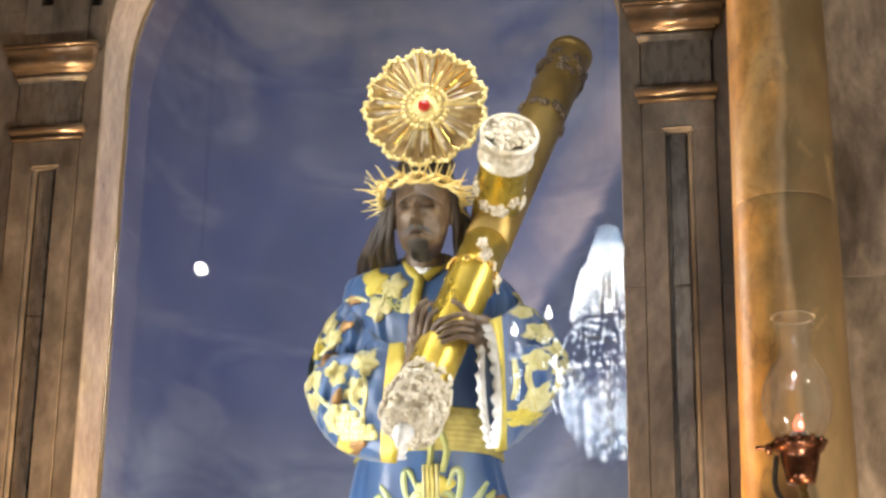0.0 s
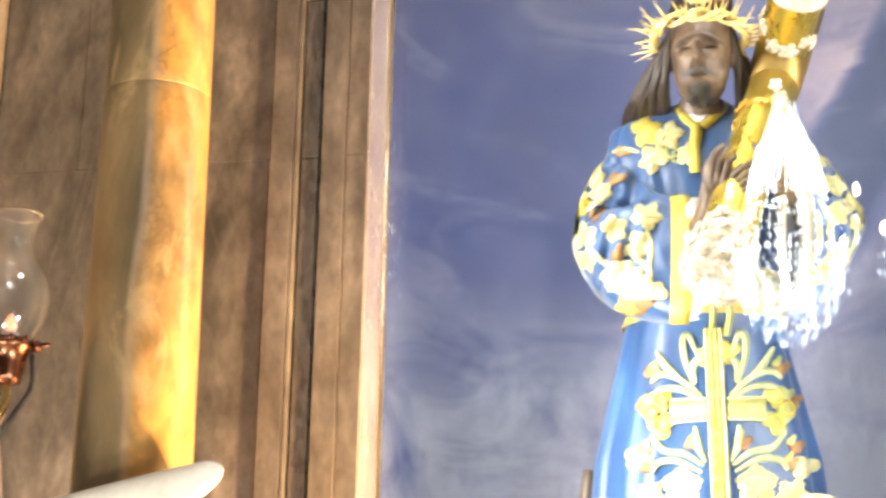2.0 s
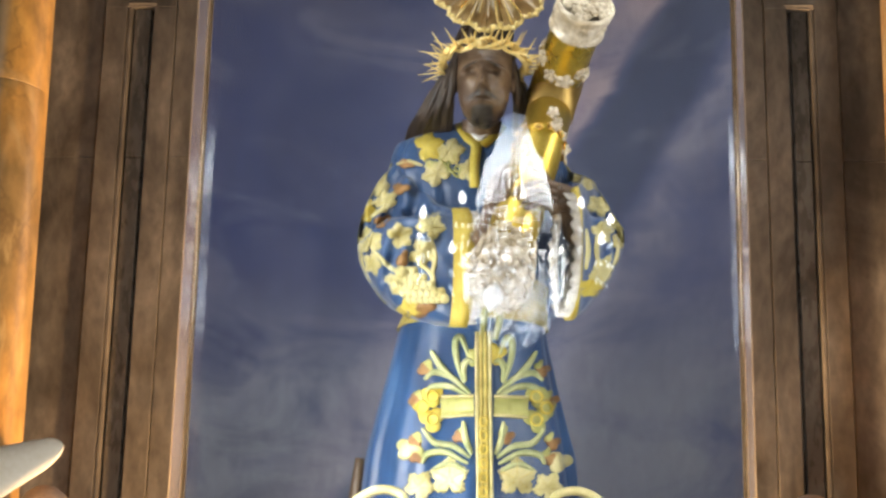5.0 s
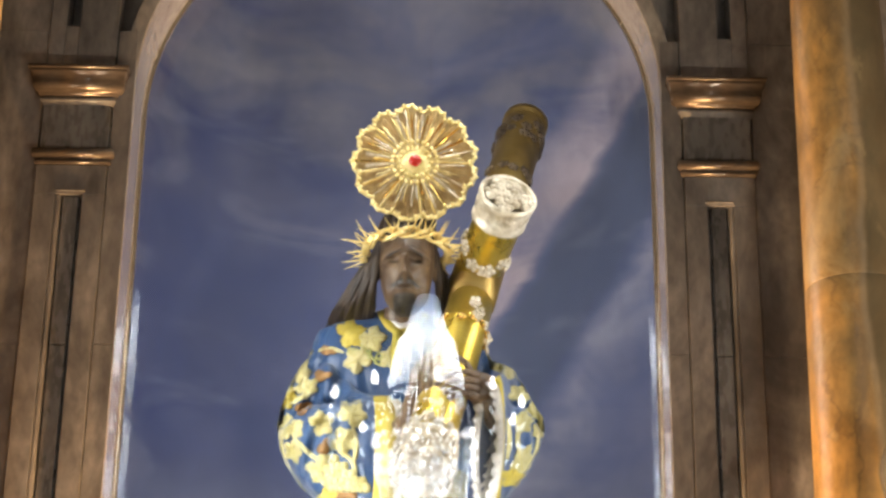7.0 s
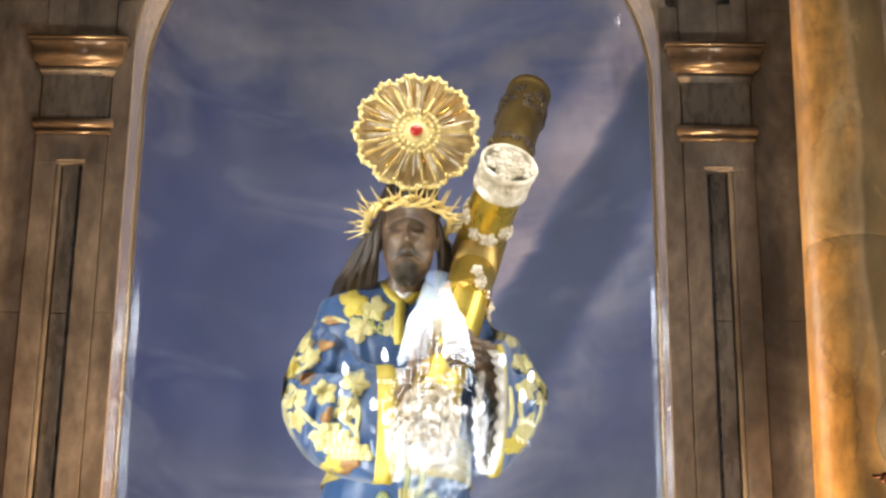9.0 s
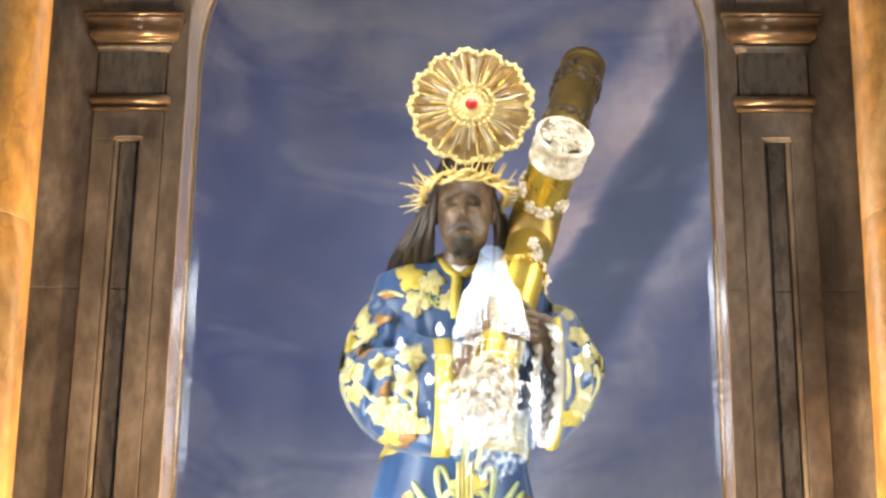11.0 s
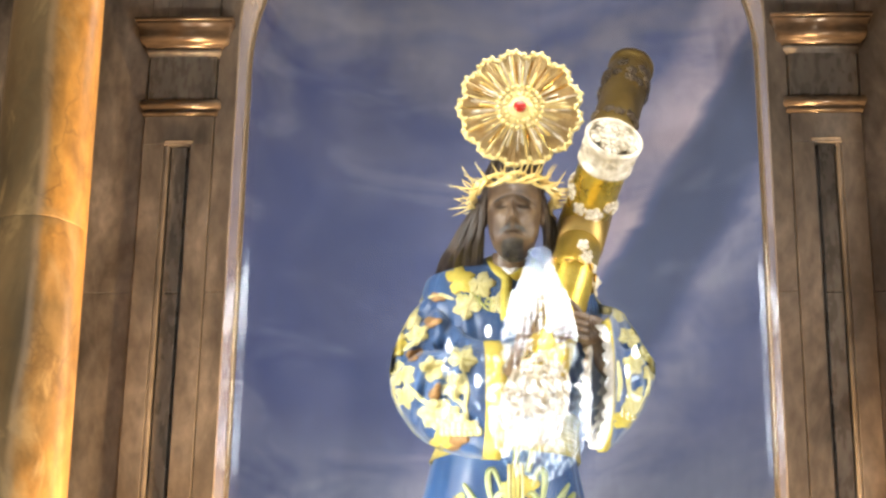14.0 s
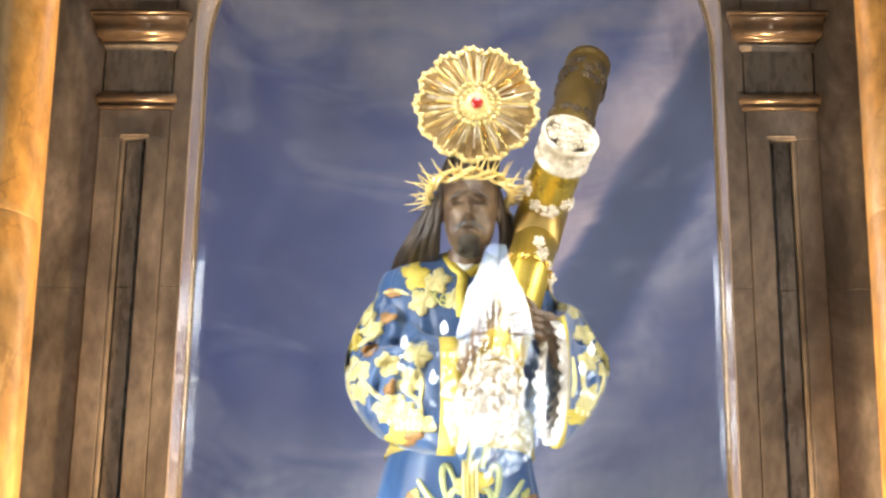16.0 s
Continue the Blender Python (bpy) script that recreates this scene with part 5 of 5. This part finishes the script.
for k in range(104):  # narrow blades, each a little turned, so that some catch the light
    t = 2 * math.pi * k / 104 + rnd.uniform(-0.02, 0.02)
    far = halo_r(t) * (0.97 if k % 4 == 0 else rnd.uniform(0.62, 0.94))
    d, side = Vector((math.cos(t), 0, math.sin(t))), Vector((-math.sin(t), 0, math.cos(t)))
    tip, wide = rnd.uniform(-0.008, 0.008), rnd.uniform(0.0018, 0.0040)
    bm = bmesh.new()
    loft(bm, [[hc + d * r + side * w * s + Vector((0, -0.014 - tip * s * (0.3 + u) - lift, 0)) for s, lift in ((-1, 0), (0, 0.004 + 0.002 * u), (1, 0), (0, -0.003))] for r, w, u in ((0.06, 0.0016, 0.0), (0.5 * (0.06 + far), 0.8 * wide, 0.5), (far * 0.93, wide, 0.9), (far, wide * 0.4, 1.0))])
    part("ray", bm, (LACEGOLD, HALOPLATE, PALEGOLD, SILVER, GOLD, HALOPLATE)[rnd.randrange(6)], halo, smooth=False)
bm = bmesh.new()
turned(bm, [(0.080, 0.0), (0.076, 0.010), (0.060, 0.012), (0.050, 0.008), (0.042, 0.014), (0.030, 0.016), (0.026, 0.022), (0.018, 0.020)], hc, hc + Vector((0, -1, 0)), 36, wobble=lambda a, h: 1 + 0.05 * math.cos(12 * a))
boss = part("boss", bm, LACEGOLD, halo, "bright gold rosette boss")
for k in range(44):
    a, r = (2 * math.pi * k / 18, 0.050) if k < 18 else (2 * math.pi * k / 26, 0.072)
    bm = bmesh.new()
    made = bmesh.ops.create_icosphere(bm, subdivisions=1, radius=0.0085)
    for v in made["verts"]:
        v.co += hc + Vector((r * math.cos(a), -0.016, r * math.sin(a)))
    part("bead", bm, LACEGOLD, boss)
bm = bmesh.new()
ball(bm, hc + Vector((0, -0.027, 0)), 0.021, 14, (1, 0.6, 1))
part("red_stone", bm, RUBY, boss, "round red stone")
bm = bmesh.new()
tube(bm, [(0.048, 0.760, 4.07), (0.055, 0.70, 4.13), (0.060, 0.662, 4.20)], 0.010, 8, 6)
part("stem", bm, GOLD, halo)

# ---- carved base under the statue ----
base = thing("pedestal", (0.02, 0.9, LOW), "dark wooden pedestal with cream-gilt scrolls under the statue", "pedestal")
bm = bmesh.new()
turned(bm, [(0.42, -0.07), (0.42, 0.05), (0.38, 0.08), (0.36, 0.30), (0.40, 0.34), (0.40, 0.40)], (0.02, 1.10, LOW), (0.02, 1.10, 3), 44)
part("plinth", bm, DARKWOOD, base)
for s in (-1, 1):
    bm = bmesh.new()
    tube(bm, [(0.03 + s * 0.46, 0.62, 2.40), (0.03 + s * 0.40, 0.60, 2.50), (0.03 + s * 0.325, 0.60, 2.565), (0.03 + s * 0.265, 0.60, 2.577), (0.03 + s * 0.215, 0.60, 2.55), (0.03 + s * 0.24, 0.60, 2.48)], 0.014, 10, 26)
    part("scroll", bm, CREAM, base, "cream-gilt carved scroll")
    bm = bmesh.new()
    tube(bm, [(0.03 + s * 0.42, 0.60, 2.43), (0.03 + s * 0.36, 0.58, 2.47), (0.03 + s * 0.22, 0.58, 2.45)], 0.022, 10, 14)
    part("scroll_foot", bm, CREAM, base, "cream-gilt carved scroll")
bm = bmesh.new()
tube(bm, [(-0.375, 1.10, 2.40), (-0.360, 1.10, 2.60), (-0.345, 1.10, 2.755)], lambda u: 0.030 * (1 - 0.45 * u), 10, 10)
part("post", bm, DARKWOOD, base, "dark wooden post")


# ---- candle lamps held by carved angels ----
PLACING[0] = Matrix.Identity(4)


def hurricane_lamp(cx, cz, knob):
    """Glass chimney lamp in a copper cup; cz is the cup's rim."""
    y = -0.80
    root = thing("candle_lamp", (cx, y, cz - 0.085), "glass chimney candle lamp in a dark copper cup, lit", "lamp", "lamps held by angels")
    bm = bmesh.new()
    turned(bm, [(0.012, -0.088), (0.030, -0.084), (0.034, -0.070), (0.040, -0.040), (0.044, -0.016), (0.052, -0.012), (0.056, -0.004), (0.056, 0.004), (0.050, 0.010), (0.034, 0.006), (0.030, -0.01)], (cx, y, cz), (cx, y, cz + 1), 32)
    cup = part("cup", bm, COPPER, root, "dark copper cup")
    bm = bmesh.new()
    tube(bm, [(cx + knob * 0.050, y, cz - 0.002), (cx + knob * 0.094, y - 0.004, cz - 0.004)], 0.005, 8, 4)
    ball(bm, (cx + knob * 0.066, y, cz - 0.006), 0.014, 10, (0.7, 1, 1))
    part("knob", bm, COPPER, cup)
    bm = bmesh.new()
    for k in range(12):
        a = 2 * math.pi * k / 12
        ball(bm, (cx + 0.055 * math.cos(a), y + 0.055 * math.sin(a), cz + 0.006), 0.007, 6)
    part("beaded_gallery", bm, COPPER, cup)
    bm = bmesh.new()
    prof = [(0.040, 0.004), (0.052, 0.020), (0.068, 0.050), (0.077, 0.085), (0.078, 0.110), (0.072, 0.140), (0.058, 0.170), (0.043, 0.192), (0.036, 0.215), (0.036, 0.245), (0.041, 0.272), (0.048, 0.292)]
    turned(bm, prof + [(r - 0.0022, h) for r, h in reversed(prof)], (cx, y, cz), (cx, y, cz + 1), 40)
    chimney = part("chimney", bm, BLOWN, root, "clear blown glass chimney")
    chimney.visible_shadow = False
    bm = bmesh.new()
    tube(bm, [(cx + 0.048 * math.cos(a), y + 0.048 * math.sin(a), cz + 0.292) for a in np.linspace(0, 2 * math.pi, 33)], 0.0014, 6)
    part("lip", bm, GLASSLIP, chimney, "pale glass lip, its bright edge glint coloured in")
    bm = bmesh.new()
    turned(bm, [(0.020, 0.0), (0.020, 0.024), (0.017, 0.028), (0.003, 0.028)], (cx, y, cz), (cx, y, cz + 1), 18)
    candle = part("candle", bm, LACE, root, "short wax candle")
    bm = bmesh.new()
    turned(bm, [(0.002, 0.030), (0.009, 0.034), (0.012, 0.043), (0.009, 0.056), (0.002, 0.068)], (cx, y, cz), (cx, y, cz + 1), 14)
    part("flame", bm, FLAME, candle, "small orange flame")
    bm = bmesh.new()
    tube(bm, [(cx, y, cz - 0.084), (cx + 0.004, y, cz - 0.12), (cx - 0.01, y - 0.006, cz - 0.16)], 0.010, 8, 8)
    part("stem", bm, BRASS, root)
    bm = bmesh.new()
    tube(bm, [(cx + knob * 0.05, y + 0.01, cz - 0.02), (cx + knob * 0.055, y + 0.01, cz - 0.09), (cx + knob * 0.02, y + 0.01, cz - 0.15), (cx - knob * 0.02, y + 0.01, cz - 0.21)], 0.006, 8, 12)
    part("hook", bm, IRON, root)
    bm = bmesh.new()
    ring = [(cx - knob * 0.022 + 0.014 * math.cos(a), y - 0.012, cz - 0.235 + 0.018 * math.sin(a)) for a in np.linspace(0, 2 * math.pi, 15)]
    tube(bm, ring, 0.005, 6)
    part("ring", bm, COPPER, root)
    return root


def angel(s, cx, cz, tip):
    """A winged figure, one plain mesh: raised arm under the lamp, a wing towards the niche. s: -1 west, 1 east."""
    bm = bmesh.new()
    y = -0.78
    # body and head stand out of view, set so the head shades the column
    body = cx - s * 0.39
    tube(bm, [(cx, y, cz - 0.13), (cx - s * 0.004, y, cz - 0.17), (cx + s * 0.006, y, cz - 0.21), (cx, y, cz - 0.28), (cx - s * 0.02, y, cz - 0.40), (cx - s * 0.08, y + 0.02, cz - 0.56), (cx - s * 0.20, y + 0.18, cz - 0.60), (body + s * 0.07, -0.47, 2.10)], lambda u: 0.011 + 0.017 * min(1, u * 2.2) + 0.009 * math.exp(-((u - 0.14) / 0.07) ** 2), 14, 32, 0)
    for k in range(4):
        ball(bm, (cx + s * 0.012, y - 0.022, cz - 0.145 - 0.018 * k), 0.012, 8, (1.5, 1, 0.9), 0)
    turned(bm, [(0.20, 0.0), (0.19, 0.2), (0.13, 0.5), (0.11, 0.62), (0.13, 0.74), (0.06, 0.80), (0.04, 0.84)], (body, -0.45, 1.38), (body, -0.45, 3), 28, 1)
    ball(bm, (body, -0.45, 2.295), 0.085, 18, (0.85, 0.95, 1.1), 0)
    top = Vector((tip[0], -0.60, tip[1]))
    root = Vector((cx + s * 0.06, -0.545, tip[1] - 0.075))
    rings = []
    for k in range(22):  # wing: a long flattened vane with a rounded tip
        u = (k / 21) ** 1.8
        p = top.lerp(root, u) + Vector((0, 0.0, 0.022 * max(0.0, math.cos(1.7 * u))))
        full = 0.060 + 0.28 * u ** 1.1
        tall = full * math.sqrt(max(0.0, 1 - (1 - min(1, u * 11 + 0.02)) ** 2))
        thick = 0.016 + 0.02 * u
        ring = []
        for i in range(20):
            a = 2 * math.pi * i / 20
            ring.append(p + Vector((0.0, thick * math.cos(a) * min(1, (u + 0.03) * 8), 0.5 * (tall * math.sin(a) - full))))
        rings.append(ring)
    loft(bm, rings, mat=1)
    solid("angel_statue", bm, [FLESH, WHITEPAINT], (body, -0.45, 1.38), "carved angel with white wing and raised arm under a candle lamp", "statue", "angels beside the niche")


hurricane_lamp(-1.342, 2.686, 1)
hurricane_lamp(1.182, 2.722, -1)
angel(-1, -1.374, 2.716, (-0.917, 2.455))
angel(1, 1.203, 2.732, (1.018, 2.640))

# ---- the chandelier in the nave, in front of the altar ----
CX, CY = 0.105, -6.05
chandelier = thing("chandelier", (CX, CY, 5.95), "brass and cut crystal chandelier, lit, hanging over the nave", "chandelier")


def drop(bm, p, r, h):
    """One faceted crystal drop."""
    x, y, z = p
    top, low = bm.verts.new((x, y, z)), bm.verts.new((x, y, z - h))
    ring = [bm.verts.new((x + r * math.cos(a), y + r * math.sin(a), z - 0.4 * h)) for a in (0, 1.57, 3.14, 4.71)]
    for i in range(4):
        bm.faces.new((top, ring[i], ring[(i + 1) % 4]))
        bm.faces.new((low, ring[(i + 1) % 4], ring[i]))


def strand(name, pts, count, r, h, mat):
    bm = bmesh.new()
    for p in curve_points(pts, count):
        drop(bm, p, r, h)
    part(name, bm, mat, chandelier, smooth=False)


def polar(r, a, z):
    return (CX + 1.07 * r * math.cos(a), CY + 1.07 * r * math.sin(a), float(np.interp(z, (4.22, 4.70, 5.41), (4.66, 5.13, 6.08))))


bm = bmesh.new()
turned(bm, [(0.02, 0), (0.03, 0.1), (0.016, 0.2), (0.04, 0.32), (0.02, 0.45), (0.05, 0.6), (0.02, 0.75), (0.07, 0.9), (0.03, 1.0), (0.02, 1.2)], (CX, CY, 4.70), (CX, CY, 6.1), 20)
part("stem", bm, BRASS, chandelier)
bm = bmesh.new()
tube(bm, [(CX, CY, 5.88), (CX, CY, 8.0)], 0.012, 8)
part("chain", bm, BRASS, chandelier)
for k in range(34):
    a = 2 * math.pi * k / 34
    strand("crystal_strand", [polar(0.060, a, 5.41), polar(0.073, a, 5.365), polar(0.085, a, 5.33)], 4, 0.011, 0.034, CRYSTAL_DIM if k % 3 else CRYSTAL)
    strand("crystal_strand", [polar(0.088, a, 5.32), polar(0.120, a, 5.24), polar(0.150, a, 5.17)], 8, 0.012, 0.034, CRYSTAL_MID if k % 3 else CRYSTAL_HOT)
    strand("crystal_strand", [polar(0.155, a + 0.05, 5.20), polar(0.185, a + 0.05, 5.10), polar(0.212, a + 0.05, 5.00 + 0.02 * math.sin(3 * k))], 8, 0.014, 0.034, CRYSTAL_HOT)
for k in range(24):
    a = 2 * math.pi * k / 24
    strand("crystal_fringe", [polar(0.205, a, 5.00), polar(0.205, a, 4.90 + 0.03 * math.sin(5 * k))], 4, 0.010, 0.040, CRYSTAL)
bm = bmesh.new()
ring = [polar(0.215, a, 4.93) for a in np.linspace(0, 2 * math.pi, 49)]
tube(bm, ring, 0.012, 8)
part("upper_ring", bm, BRASS, chandelier)
bm = bmesh.new()
ring = [polar(0.27, a, 4.68) for a in np.linspace(0, 2 * math.pi, 49)]
tube(bm, ring, 0.014, 8)
part("lower_ring", bm, BRASS, chandelier)
rnd = random.Random(3)
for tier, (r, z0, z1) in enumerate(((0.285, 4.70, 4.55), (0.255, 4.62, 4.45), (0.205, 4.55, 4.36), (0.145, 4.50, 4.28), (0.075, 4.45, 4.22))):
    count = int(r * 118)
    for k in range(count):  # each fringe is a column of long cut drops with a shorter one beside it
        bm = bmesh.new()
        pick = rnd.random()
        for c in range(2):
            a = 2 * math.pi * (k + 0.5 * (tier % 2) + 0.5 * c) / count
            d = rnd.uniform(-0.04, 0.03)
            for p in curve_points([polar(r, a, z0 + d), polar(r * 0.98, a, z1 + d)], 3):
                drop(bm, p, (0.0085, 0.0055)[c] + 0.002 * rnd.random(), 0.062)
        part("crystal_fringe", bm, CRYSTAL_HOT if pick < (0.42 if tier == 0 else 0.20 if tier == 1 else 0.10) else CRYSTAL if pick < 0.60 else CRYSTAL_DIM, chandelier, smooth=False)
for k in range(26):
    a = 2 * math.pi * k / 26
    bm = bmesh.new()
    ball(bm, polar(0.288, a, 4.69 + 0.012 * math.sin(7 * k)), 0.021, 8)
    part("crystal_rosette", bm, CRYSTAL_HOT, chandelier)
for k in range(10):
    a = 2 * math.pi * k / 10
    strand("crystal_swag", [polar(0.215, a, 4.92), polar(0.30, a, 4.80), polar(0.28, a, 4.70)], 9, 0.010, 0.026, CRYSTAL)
for k in range(10):
    a = 2 * math.pi * (k + 0.35) / 10
    bm = bmesh.new()
    tube(bm, [polar(0.03, a, 4.68), polar(0.20, a, 4.60), polar(0.42, a, 4.65), polar(0.555, a, 4.78)], 0.009, 8, 16)
    arm_ob = part("branch", bm, BRASS, chandelier, "curved brass branch")
    bm = bmesh.new()
    turned(bm, [(0.012, -0.02), (0.045, 0.0), (0.045, 0.006), (0.014, 0.01), (0.014, 0.075)], polar(0.555, a, 4.79), polar(0.555, a, 5.3), 14)
    part("candle_cup", bm, LACE, arm_ob)
    bm = bmesh.new()
    turned(bm, [(0.010, 0.0), (0.020, 0.022), (0.022, 0.040), (0.015, 0.062), (0.003, 0.088)], polar(0.555, a, 4.846), polar(0.555, a, 5.3), 14)
    part("bulb", bm, BULB, arm_ob, "lit candle bulb")
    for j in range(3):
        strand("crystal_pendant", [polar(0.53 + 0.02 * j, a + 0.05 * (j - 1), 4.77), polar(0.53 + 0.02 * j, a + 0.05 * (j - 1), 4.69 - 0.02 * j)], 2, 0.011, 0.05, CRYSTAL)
for k in range(2):
    a = 2 * math.pi * k / 2
    bm = bmesh.new()
    ball(bm, polar(0.02, a, 4.86), 0.026, 10, (1, 1, 1.3))
    part("inner_bulb", bm, BULB, chandelier, "lit inner bulb")

# a single bare bulb further off in the nave
hang = thing("pendant_lamp", (-2.662, -6.57, 6.15), "single lit bulb hanging on a cord in the nave", "lamp")
bm = bmesh.new()
ball(bm, (-2.662, -6.57, 6.15), 0.046, 12)
part("bulb", bm, BULB, hang, "lit round bulb")
bm = bmesh.new()
tube(bm, [(-2.662, -6.57, 6.19), (-2.662, -6.57, 8.0)], 0.008, 6)
part("cord", bm, IRON, hang)
